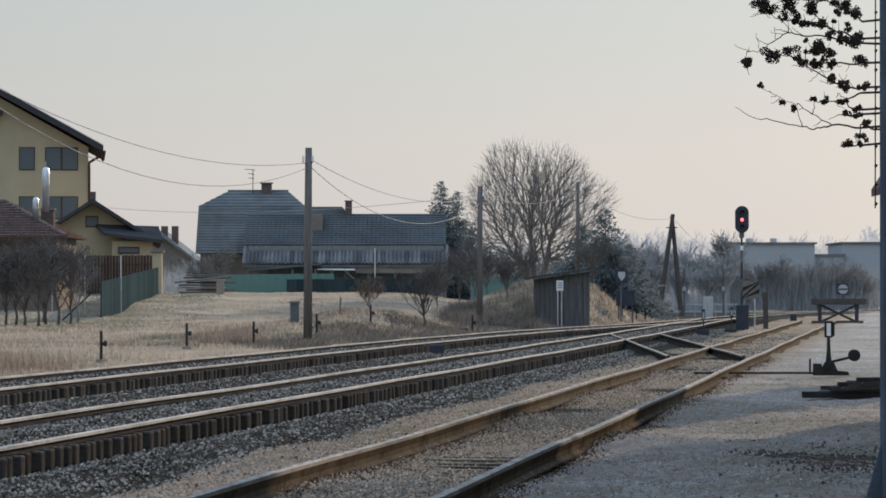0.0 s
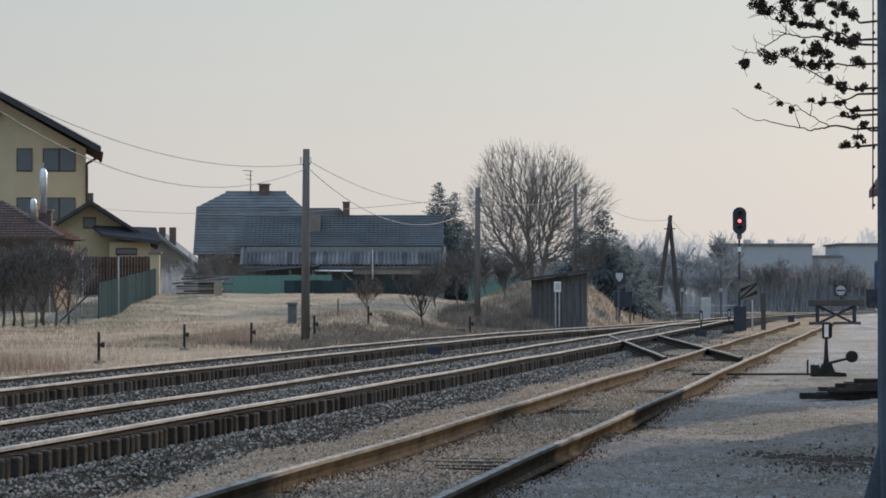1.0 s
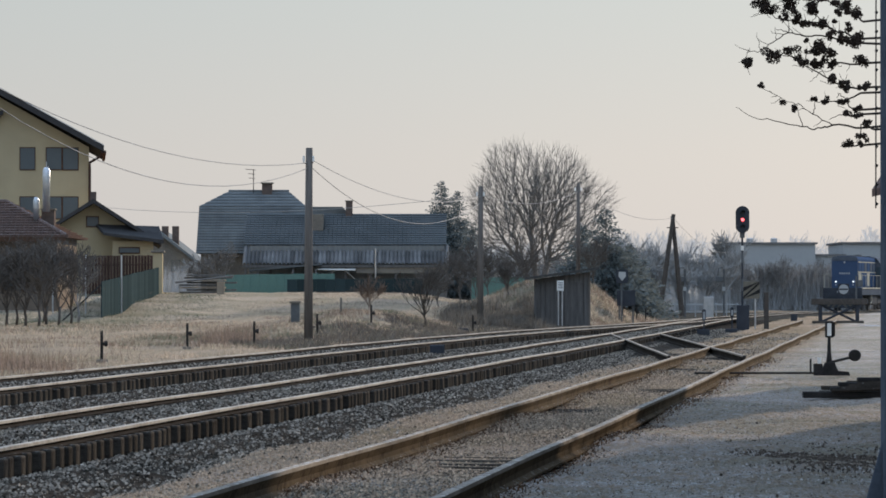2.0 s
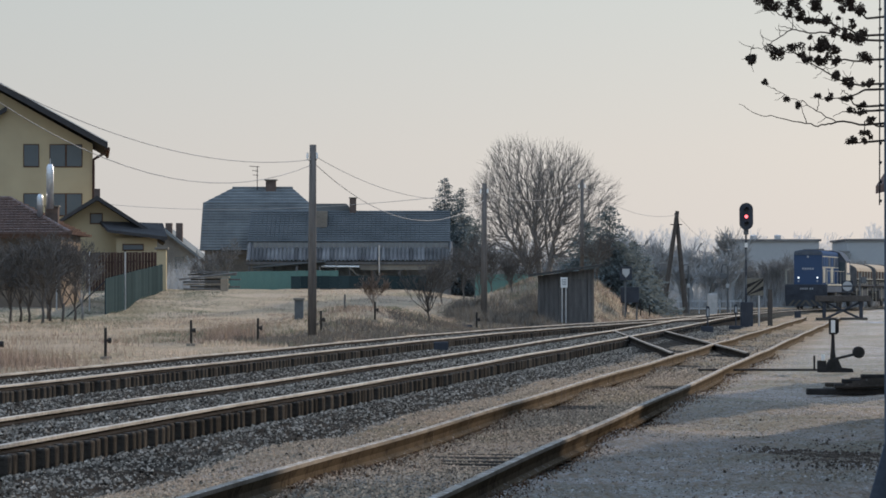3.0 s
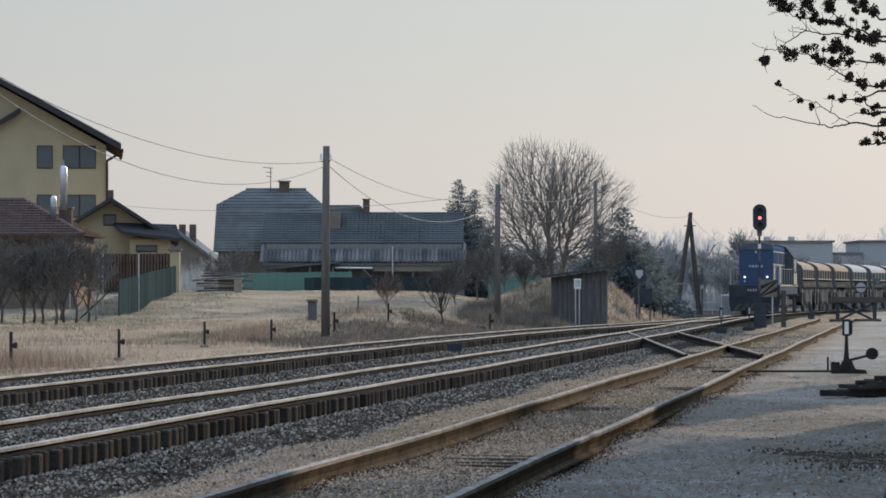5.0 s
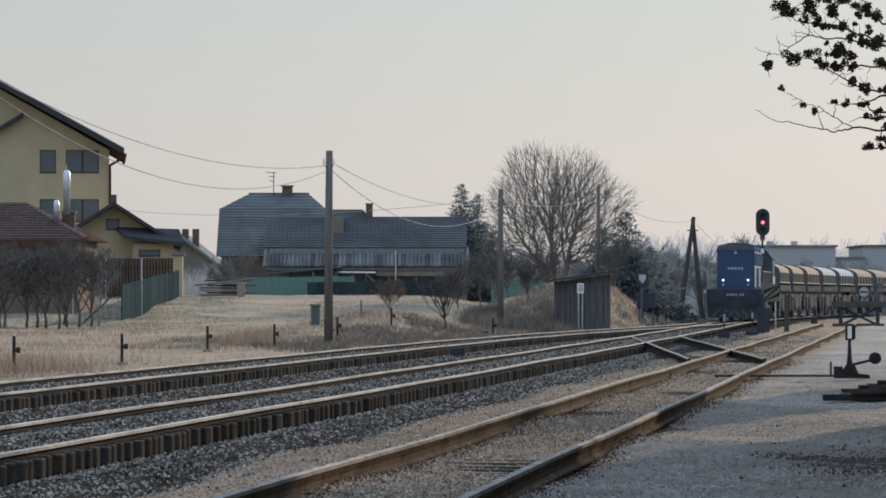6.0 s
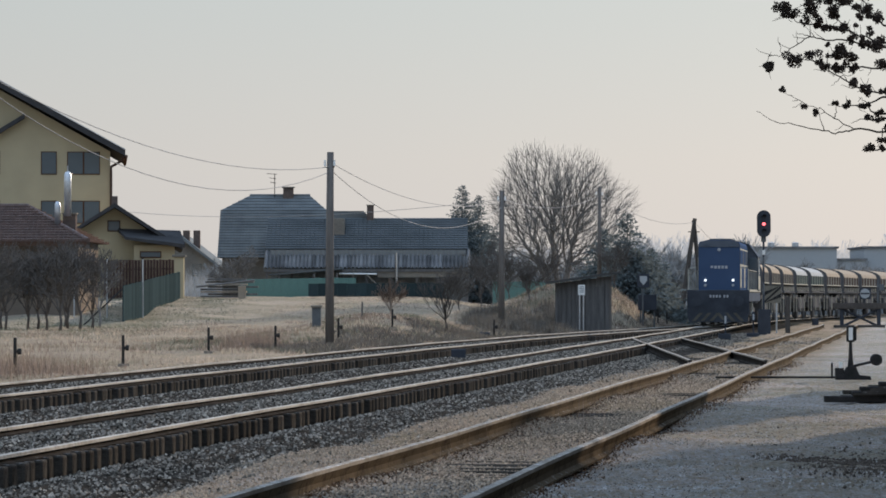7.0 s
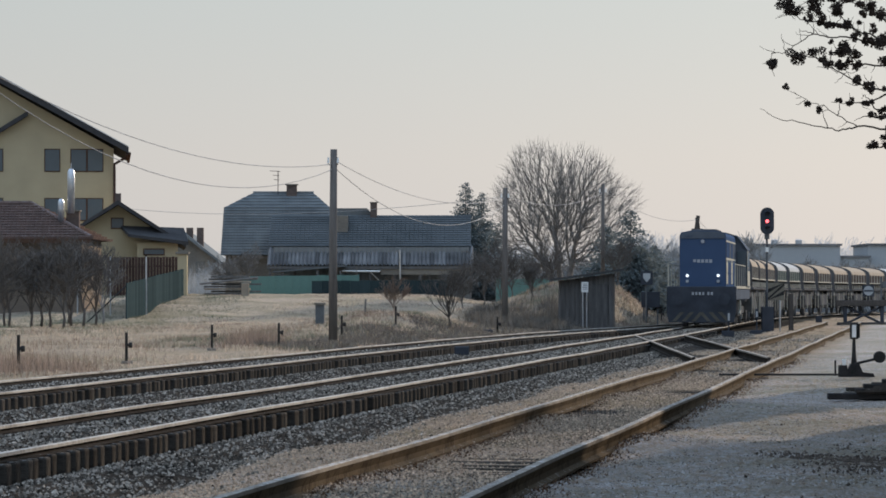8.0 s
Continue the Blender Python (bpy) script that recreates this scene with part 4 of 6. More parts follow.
bare_tree("bare shrub with many upright stems", -.72, 128, 1.9, .03, 21, depth=3, limbs=9, spread=.42, name="shrub", minr=.007, flare=1.0, reach=.38, thick=.6, material=M["shrub"])
rngv = random.Random(77)
orchard = [bare_tree("small bare orchard tree in the cottage garden", -18.9 + k, 150, 3.5, .05, 100 + k, depth=4, limbs=5, spread=.8, minr=.010, group="orchard trees", material=M["orchard"]) for k in range(4)]
for i in range(13):
    x, y = -18.9 + i * .36 + rngv.uniform(-.2, .2), 153 - rngv.uniform(0, 12) + i * .3
    m = pose(x, y, gz(x, y) - .05, 0, 0, rngv.uniform(0, 360))
    if i < 4:
        orchard[i].matrix_basis = m
    else:
        copy_thing(orchard[i % 4], m)
bare_tree("thin bare garden tree before the yellow house", -15.6, 163, 3.6, .05, 131, depth=3, limbs=4, spread=.6)
for i, (x, y, h) in enumerate(((1.8, 168, 2.2), (2.6, 163, 1.8), (.6, 172, 2.6), (3.6, 175, 2.4), (-.4, 176, 2.4), (1.4, 180, 3.4), (6.6, 172, 2.6))):
    bare_tree("tangled bare brown bush on the bank", x, y, h, .03, 140 + i, depth=4, limbs=6, spread=.8, name="bush", minr=.007, group="bank bushes", material=M["orchard"])
bare_tree("bare pale fruit tree by the farmhouse", -14.0, 240, 3.0, .07, 160, depth=4, limbs=5, spread=.85, minr=.012)
bare_tree("bare pale fruit tree by the farmhouse", -15.2, 243, 2.7, .07, 161, depth=4, limbs=5, spread=.85, minr=.012)
for i in range(12):
    x, y = 21.5 + i * .9, 292 + rngv.uniform(-3, 8)
    bare_tree("leafless thicket bush beyond the bend of the track", x, y, rngv.uniform(3.0, 4.0), .045, 170 + i, depth=4, limbs=7, spread=.6, name="bush", minr=.014, group="thicket", material=M["thicket"], flare=1.1)


# ---- wooden poles and wires ----
def pole(label, x, y, z0, z1, r=.11, arm=True, group="line poles"):
    p = thing("utility_pole", label, "pole", group)
    part("shaft", tube(bmesh.new(), [(x, y, z0 - .3), (x, y, (z0 + z1) / 2), (x + .02, y, z1)], [r * 1.15, r, r * .85], 12), M["pole"], p, smooth=True)
    if arm:
        for k in (-1, 1):
            part("insulator", tube(bmesh.new(), [(x + k * .13, y - .05, z1 - .38), (x + k * .13, y - .05, z1 - .22)], [.035, .025], 8), M["white"], p)
            part("hook", tube(bmesh.new(), [(x, y - .05, z1 - .45), (x + k * .13, y - .05, z1 - .42), (x + k * .13, y - .05, z1 - .36)], .012, 5), M["iron"], p)
    return p


pole("tall dark wooden line pole beside the tracks", -3.79, 106, gz(-3.79, 106), 5.24)
pole("dark wooden line pole on the bank", 1.3, 145, gz(1.3, 145), 5.25)
pole("tall dark wooden line pole near the yard", -12, 58, gz(-12, 58), 9.2)
pole("slim wooden line pole behind the hut", 5.92, 172, gz(5.92, 172), 6.16, .085)
af = thing("utility_pole", "two-legged wooden pole beside the level crossing", "pole", "line poles")
part("leg", tube(bmesh.new(), [(11.1, 200, 0), (11.85, 200, 5.3)], [.14, .10], 10), M["shrub"], af)
part("leg", tube(bmesh.new(), [(12.3, 200.2, 0), (11.8, 200.2, 5.2)], [.14, .10], 10), M["shrub"], af)
part("bolt", tube(bmesh.new(), [(11.5, 200.1, 4.6), (12.1, 200.1, 4.6)], .03, 6), M["iron"], af)


def wire(a, b, sag, r=.010, label="thin overhead line wire between poles"):
    a, b = Vector(a), Vector(b)
    pts = [a.lerp(b, u / 24) - Vector((0, 0, 4 * sag * (u / 24) * (1 - u / 24))) for u in range(25)]
    mesh_thing("overhead_wire", tube(bmesh.new(), pts, r, 5), M["wire"], label, "wire", "wires")


wire((-12, 58, 7.9), (-3.82, 106, 4.83), 1.5)
wire((-12, 58, 8.9), (-3.82, 106, 4.68), 2.5)
wire((-3.76, 106, 4.95), (1.28, 145, 4.85), .6)
wire((-3.76, 106, 4.75), (1.28, 145, 4.6), 1.15)
wire((-20.4, 222, 6.2), (1.28, 145, 4.9), .5)
wire((1.32, 145, 4.95), (5.9, 172, 5.75), .45)
wire((5.95, 172, 5.9), (11.8, 200, 5.1), .55)
wire((11.85, 200, 5.1), (19, 260, 3.9), .5)


# ---- lineside things ----
def wire_stake():
    s = thing("wire_pulley_post", "short rusty signal wire post with pulley", "post", "pulley posts")
    part("shaft", bbox(-.03, .03, -.03, .03, -.05, .62, .006), M["iron"], s)
    part("pulley", tube(bmesh.new(), [(.05, -.02, .36), (.12, -.02, .36)], .06, 10), M["iron"], s)
    part("bracket", bbox(.02, .10, -.04, .01, .33, .39, .006), M["iron"], s)
    part("foot", bbox(-.11, .13, -.10, .10, -.08, .035, .015), M["old_wall"], s)
    return s


first = wire_stake()
spots = [(-8.47, 72), (-7.1, 79.3), (-6.47, 96.2), (-5.05, 101.3), (-3.75, 112), (-2.34, 120.5), (.93, 132.2), (9.09, 175), (7.73, 168), (8.54, 172)]
for i, (x, y) in enumerate(spots):
    m = pose(x, y, gz(x, y) + .03, 0, 0, 5 * math.sin(i * 2.1)) @ Matrix.Diagonal((1, 1, 1, 1))
    if i == 0:
        first.matrix_basis = m
    else:
        copy_thing(first, m)


def hut():
    h = thing("hut", "dark weathered wooden hut with sloping roof by the track", "shed")
    x0, x1, y0, y1 = 3.18, 5.05, 136, 138
    n = 11
    w = (x1 - x0) / n
    for i in range(n):
        a = x0 + i * w
        za, zb = 1.72 + .24 * (a - x0) / (x1 - x0), 1.72 + .24 * (a + w - x0) / (x1 - x0)
        part("plank", prism(bmesh.new(), [(a + .006, -.15), (a + w - .006, -.15), (a + w - .006, zb), (a + .006, za)], y0 + .01 * (i % 2), y0 + .05), M["wood_dark"], h)
    m = 10
    for i in range(m):
        b = y0 + .06 + i * (y1 - y0 - .06) / m
        for xx, zt in ((x0, 1.72), (x1, 1.96)):
            part("plank", box(bmesh.new(), xx - .02, xx + .025, b + .005, b + (y1 - y0) / m - .008, -.15, zt), M["wood_dark"], h)
    part("back_wall", prism(bmesh.new(), [(x0 + .03, -.15), (x1 - .03, -.15), (x1 - .03, 1.94), (x0 + .03, 1.72)], y1 - .05, y1), M["wood_dark"], h)
    part("roof", prism(bmesh.new(), [(2.82, 1.68), (5.40, 2.06), (5.40, 2.13), (2.82, 1.75)], y0 - .35, y1 + .3), M["roof_dark"], h, "flat dark felt roof")
    part("roof_edge", prism(bmesh.new(), [(2.80, 1.72), (5.42, 2.10), (5.42, 2.145), (2.80, 1.77)], y0 - .38, y0 - .352), M["roof_sheet"], h)
    part("door", box(bmesh.new(), 4.2, 4.85, y0 - .03, y0 - .004, -.1, 1.6), M["wood_dark"], h)
    part("corner_post", bbox(x1 - .02, x1 + .06, y0 - .04, y0 + .04, -.15, 1.96, .008), M["pole"], h)
    return h


def set_back(ob, k):
    """Moves a thing away from the eye and enlarges it by the same factor."""
    ob.matrix_basis = Matrix.Translation((0, 0, EYE[2])) @ Matrix.Scale(k, 4) @ Matrix.Translation((0, 0, -EYE[2]))


set_back(hut(), 1.103)


def board_sign(name, label, x, y, z0, z1, w, hgt, plate, posts=2, dark=None):
    s = thing(name, label, "sign")
    for k in ((-1, 1) if posts == 2 else (0,)):
        part("post", tube(bmesh.new(), [(x + k * w * .28, y + .04, z0), (x + k * w * .28, y + .04, z1 - .02)], .022, 8), M["galv"], s)
    part("plate", bbox(x - w / 2, x + w / 2, y - .015, y + .015, z1 - hgt, z1, .005), plate, s)
    return s


sg = board_sign("notice_sign", "small white notice plate on two posts before the hut", 4.02, 135, -.1, 1.66, .24, .36, M["white"])
for k in range(4):
    part("text_bar", box(bmesh.new(), 3.94, 4.10, 134.978, 134.983, 1.58 - k * .06, 1.60 - k * .06), M["steel"], sg)
sh = thing("shield_sign", "dark square sign with white shield beside the hut", "sign")
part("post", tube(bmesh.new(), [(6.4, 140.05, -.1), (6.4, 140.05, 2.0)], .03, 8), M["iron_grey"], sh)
part("plate", bbox(6.20, 6.64, 139.98, 140.02, 1.58, 2.07, .005), M["loco_black"], sh)
part("shield", prism(bmesh.new(), [(6.29, 1.99), (6.55, 1.99), (6.55, 1.82), (6.42, 1.66), (6.29, 1.82)], 139.965, 139.978), M["shield"], sh, "white shield face")
rc = thing("relay_box", "dark steel relay box on legs", "cabinet")
part("body", bbox(6.26, 6.92, 140.4, 140.8, .75, 1.32, .02), M["loco_black"], rc)
for x in (6.34, 6.84):
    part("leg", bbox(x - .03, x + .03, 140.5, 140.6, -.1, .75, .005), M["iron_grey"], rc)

set_back(sg, 1.103)
set_back(sh, 1.1786)
set_back(rc, 1.1786)

kb = thing("cable_cabinet", "small grey concrete cable cabinet beside the pole", "cabinet")
part("body", bbox(-4.92, -4.64, 121.9, 122.15, gz(-4.8, 122) - .05, .9, .015), M["iron_grey"], kb)
part("cap", bbox(-4.96, -4.60, 121.85, 122.2, .9, .97, .012), M["old_wall"], kb)
bl = mesh_thing("ballast_box", bbox(-.38, -.03, 91.8, 92.2, -.32, .0, .03), M["loco_black"], "low dark equipment box between the tracks", "box")
bl2 = mesh_thing("ballast_box", bbox(.42, .78, 131.8, 132.2, -.25, .02, .03), M["loco_black"], "low dark equipment box beside the track", "box")


mesh_thing("stake", tube(bmesh.new(), [(-3.4, 124, gz(-3.4, 124) - .1), (-3.38, 124, 1.08)], .03, 6), M["pole"], "thin weathered stake in the dry grass", "stake")


def colour_light_signal():
    s = thing("railway_signal", "railway light signal with oval black head showing red", "railway signal")
    x, y = 11.18, 145
    part("cabinet", bbox(10.98, 11.43, 144.8, 145.25, -.2, .76, .02), M["loco_black"], s, "dark base cabinet")
    z = .75
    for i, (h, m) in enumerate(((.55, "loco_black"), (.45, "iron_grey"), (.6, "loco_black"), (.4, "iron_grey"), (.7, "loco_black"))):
        part("mast_band", tube(bmesh.new(), [(x, y, z), (x, y, z + h)], .038, 10), M[m], s)
        z += h
    bm = bmesh.new()
    out = [(x + .26 * math.cos(a), 3.99 + (.25 if math.sin(a) > 0 else -.25) + .26 * math.sin(a)) for a in [k * math.tau / 28 for k in range(28)]]
    prism(bm, out, y - .16, y - .10)
    head = part("signal_head", bm, M["loco_black"], s, "oval black backing plate")
    for dz, m in ((.27, "loco_black"), (0, "red_on"), (-.27, "loco_black")):
        part("lens", tube(bmesh.new(), [(x, y - .20, 3.98 + dz), (x, y - .165, 3.98 + dz)], .062, 16), M[m], head)
        bm = bmesh.new()
        arc = [(x + .09 * math.cos(a), 3.98 + dz + .09 * math.sin(a)) for a in [math.pi * k / 10 for k in range(11)]]
        for p, q in zip(arc, arc[1:]):
            bm.faces.new([bm.verts.new(v) for v in ((p[0], y - .16, p[1]), (q[0], y - .16, q[1]), (q[0], y - .36, q[1]), (p[0], y - .36, p[1]))])
        part("hood", bm, M["loco_black"], head)
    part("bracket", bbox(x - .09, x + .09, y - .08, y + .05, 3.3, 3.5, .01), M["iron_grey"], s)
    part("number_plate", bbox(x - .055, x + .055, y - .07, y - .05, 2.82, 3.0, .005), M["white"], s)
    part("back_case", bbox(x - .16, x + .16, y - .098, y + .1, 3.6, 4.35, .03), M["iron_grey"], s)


colour_light_signal()


def stripe_board():
    s = thing("striped_board", "diagonal black and yellow striped board on a post", "sign")
    y = 146
    part("post", tube(bmesh.new(), [(11.75, y + .05, -.2), (11.75, y + .05, 1.1)], .03, 8), M["galv"], s)
    b = part("board", bbox(11.28, 11.92, y, y + .03, 1.0, 1.66, .006), M["yellow_stripe"], s)
    for k in range(3):
        o = -.42 + k * .34
        poly = [(u, v) for u, v in ((11.28, 1.0 + o), (11.92, 1.64 + o), (11.92, 1.80 + o), (11.28, 1.16 + o))]
        poly = [(u, min(1.66, max(1.0, v))) for u, v in poly]
        part("stripe", prism(bmesh.new(), poly, y - .008, y - .003), M["iron"], b)


stripe_board()
mesh_thing("sleeper_block", bbox(17.05, 17.35, 189.8, 190.1, -.2, .16, .02), M["loco_black"], "low dark wooden block beside the siding end", "block")
mesh_thing("concrete_post", bbox(12.42, 12.6, 150, 150.2, -.2, 1.25, .02), M["shrub"], "dark square post beside the siding", "post")


def lantern(label, x, y, z0, z1, w):
    s = thing("point_lantern", label, "point indicator", "point lanterns")
    part("stem", tube(bmesh.new(), [(x, y, -.42), (x, y, z0)], .025, 8), M["loco_black"], s)
    b = part("case", bbox(x - w / 2, x + w / 2, y - w / 2, y + w / 2, z0, z1, .012), M["loco_black"], s)
    part("glass", box(bmesh.new(), x - w * .28, x + w * .28, y - w / 2 - .006, y - w / 2 - .002, z0 + .05, z1 - .06), M["far_wall"], b)
    part("lid", bbox(x - w * .36, x + w * .36, y - w * .36, y + w * .36, z1, z1 + .03, .01), M["loco_black"], b)
    part("foot", bbox(x - .25, x + .2, y - .1, y + .1, -.36, -.10, .02), M["loco_black"], s)
    return s


set_back(lantern("small point lantern between the tracks", 9.4, 140, .22, .6, .13), .93)
lantern("small point lantern beside the signal", 10.57, 142, .34, .66, .12)


def switch_stand():
    s = thing("switch_stand", "black switch stand with lantern and counterweight lever", "switch stand")
    x, y = 6.48, 65
    part("base", prism(bmesh.new(), [(6.22, -.14), (6.82, -.14), (6.80, -.08), (6.62, -.06), (6.56, .08), (6.42, .08), (6.36, -.04), (6.24, -.08)], y - .12, y + .12), M["iron"], s)
    part("column", tube(bmesh.new(), [(x, y, .0), (x, y, .25), (x, y, .5)], [.06, .035, .025], 10), M["iron"], s)
    b = part("lantern", bbox(x - .065, x + .065, y - .07, y + .07, .5, .77, .01), M["iron"], s)
    part("lantern_glass", box(bmesh.new(), x - .04, x + .03, y - .078, y - .072, .53, .74), M["white"], b)
    part("side_plate", bbox(x + .07, x + .095, y - .06, y + .06, .52, .76, .006), M["iron"], b)
    part("lever", tube(bmesh.new(), [(x, y - .08, .08), (6.85, y - .12, .17)], .022, 8), M["iron"], s)
    bm = tube(bmesh.new(), [(6.90, y - .20, .2), (6.90, y - .18, .2), (6.90, y - .04, .2), (6.90, y - .02, .2)], [.085, .10, .10, .085], 18)
    part("counterweight", bm, M["iron"], s, "round iron counterweight")
    part("plate", bbox(6.27, 6.33, y - .14, y - .12, .06, .16, .004), M["white"], s, "small pale plate")
    part("motor_box", bbox(6.22, 6.36, y - .1, y + .1, -.12, .06, .015), M["iron"], s)
    part("rod", tube(bmesh.new(), [(4.2, y, -.10), (6.3, y, -.10)], .02, 6), M["iron"], s)
    part("stub", bbox(6.15, 6.18, y - .02, y + .02, -.12, .14, .005), M["iron"], s)


switch_stand()


def rail_pile():
    p = thing("rail_pile", "pile of dark old rails and sleepers on frosted ground", "scrap pile")
    rng = random.Random(9)
    rows = [(4.83, -.16, 52, 2.6), (5.1, -.16, 52.5, 2.6), (5.22, -.07, 52.2, 2.4), (5.15, -.07, 52.7, 2.4), (5.34, -.01, 52.3, 2.2), (5.5, .0, 52.7, 2.0), (5.62, .05, 52.5, 1.8)]
    for i, (x, z, y, L) in enumerate(rows):
        part("beam", bbox(x, x + L, y - .1, y + .12, z, z + (.085 if i < 2 else .055), .012), M["sleeper"] if i % 2 else M["iron"], p)
    for i in range(4):
        part("old_rail", tube(bmesh.new(), [(5.2 + i * .12, 51.85 + i * .05, -.06 + .03 * i), (7.6, 51.9 + i * .05, .02 + .03 * i)], .03, 6), M["rail"], p)


rail_pile()


def buffer_stop():
    s = thing("buffer_stop", "dark buffer stop with braced frame and round disc sign", "buffer stop")
    y = 174
    part("beam", bbox(16.55, 19.05, y - .18, y + .12, .68, .95, .02), M["shrub"], s)
    for x in (16.95, 18.62):
        part("post", bbox(x - .08, x + .08, y - .08, y + .08, -.2, .7, .01), M["loco_black"], s)
    part("brace", tube(bmesh.new(), [(17.0, y, -.1), (18.6, y, .66)], .06, 6), M["loco_black"], s)
    part("brace", tube(bmesh.new(), [(17.0, y + .1, .66), (18.6, y + .1, -.1)], .06, 6), M["loco_black"], s)
    part("sill", bbox(16.6, 18.9, y - .2, y + .3, -.22, -.05, .02), M["shrub"], s)
    part("sign_post", tube(bmesh.new(), [(18.0, y, .9), (18.0, y, 1.15)], .025, 6), M["loco_black"], s)
    d = part("sign_plate", bbox(17.74, 18.26, y - .03, y, 1.12, 1.63, .01), M["loco_black"], s)
    part("disc", tube(bmesh.new(), [(18.0, y - .045, 1.375), (18.0, y - .033, 1.375)], .22, 24), M["far_wall"], d, "pale disc with black bar")
    part("bar", box(bmesh.new(), 17.80, 18.20, y - .055, y - .047, 1.34, 1.41), M["loco_black"], d)


buffer_stop()


def level_crossing():
    for i, x in enumerate((11.5, 13.38)):
        b = thing("barrier_post", "level crossing warning light post with dark lamps", "crossing post", "crossing posts")
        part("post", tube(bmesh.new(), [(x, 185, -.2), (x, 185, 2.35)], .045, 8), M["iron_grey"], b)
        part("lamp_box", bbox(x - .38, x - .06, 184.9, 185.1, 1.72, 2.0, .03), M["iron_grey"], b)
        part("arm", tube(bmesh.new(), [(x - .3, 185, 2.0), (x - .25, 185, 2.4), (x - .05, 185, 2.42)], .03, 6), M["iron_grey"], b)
        part("collar", bbox(x - .08, x + .08, 184.95, 185.05, 1.3, 1.5, .01), M["far_wall"], b)
        set_back(b, 1.16)
    x = 19.0
    b = thing("barrier_post", "level crossing warning light post with dark lamps", "crossing post", "crossing posts")
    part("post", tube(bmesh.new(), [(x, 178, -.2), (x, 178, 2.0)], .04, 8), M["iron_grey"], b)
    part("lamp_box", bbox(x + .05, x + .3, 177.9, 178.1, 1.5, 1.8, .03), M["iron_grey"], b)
    c = thing("crossing_cabinet", "grey steel cabinet beside the level crossing", "cabinet")
    part("body", bbox(12.5, 12.95, 186, 186.4, -.2, 1.02, .02), M["galv"], c)
    part("plinth", bbox(12.45, 13.0, 185.95, 186.45, -.25, -.1, .02), M["old_wall"], c)
    set_back(c, 1.16)
    f = thing("railing", "low pale tubular railing along the crossing road", "railing")
    for z in (.25, .62):
        part("bar", tube(bmesh.new(), [(10.9, 192, z), (14.6, 192, z)], .035, 6), M["far_wall"], f)
    for i in range(8):
        part("post", tube(bmesh.new(), [(10.9 + i * .52, 192, -.2), (10.9 + i * .52, 192, .72)], .03, 6), M["far_wall"], f)
    set_back(f, 1.156)


level_crossing()


# ---- yard edge: steel post and overhanging tree ----
ep = thing("steel_post", "dark blue painted steel post with flared foot at the yard edge", "post")
part("shaft", bbox(2.735, 2.95, 24, 24.2, -.15, 9.0, .01), M["steel"], ep)
part("arm", tube(bmesh.new(), [(2.69, 24.05, 8.5), (2.85, 24.1, 8.5)], .015, 6), M["iron"], ep)
cab_ = part("cable", tube(bmesh.new(), [(2.69, 24.05, 1.80), (2.695, 24.05, 4.0), (2.69, 24.05, 8.5)], .0045, 5), M["iron"], ep, "thin cable with small knots")
for k in range(16):
    part("knot", tube(bmesh.new(), [(2.692, 24.05, 1.82 + k * .12), (2.70, 24.05, 1.835 + k * .12)], .009, 6), M["iron"], cab_)
part("gusset", prism(bmesh.new(), [(2.60, -.15), (2.735, -.15), (2.735, .34)], 24.08, 24.12), M["steel"], ep)


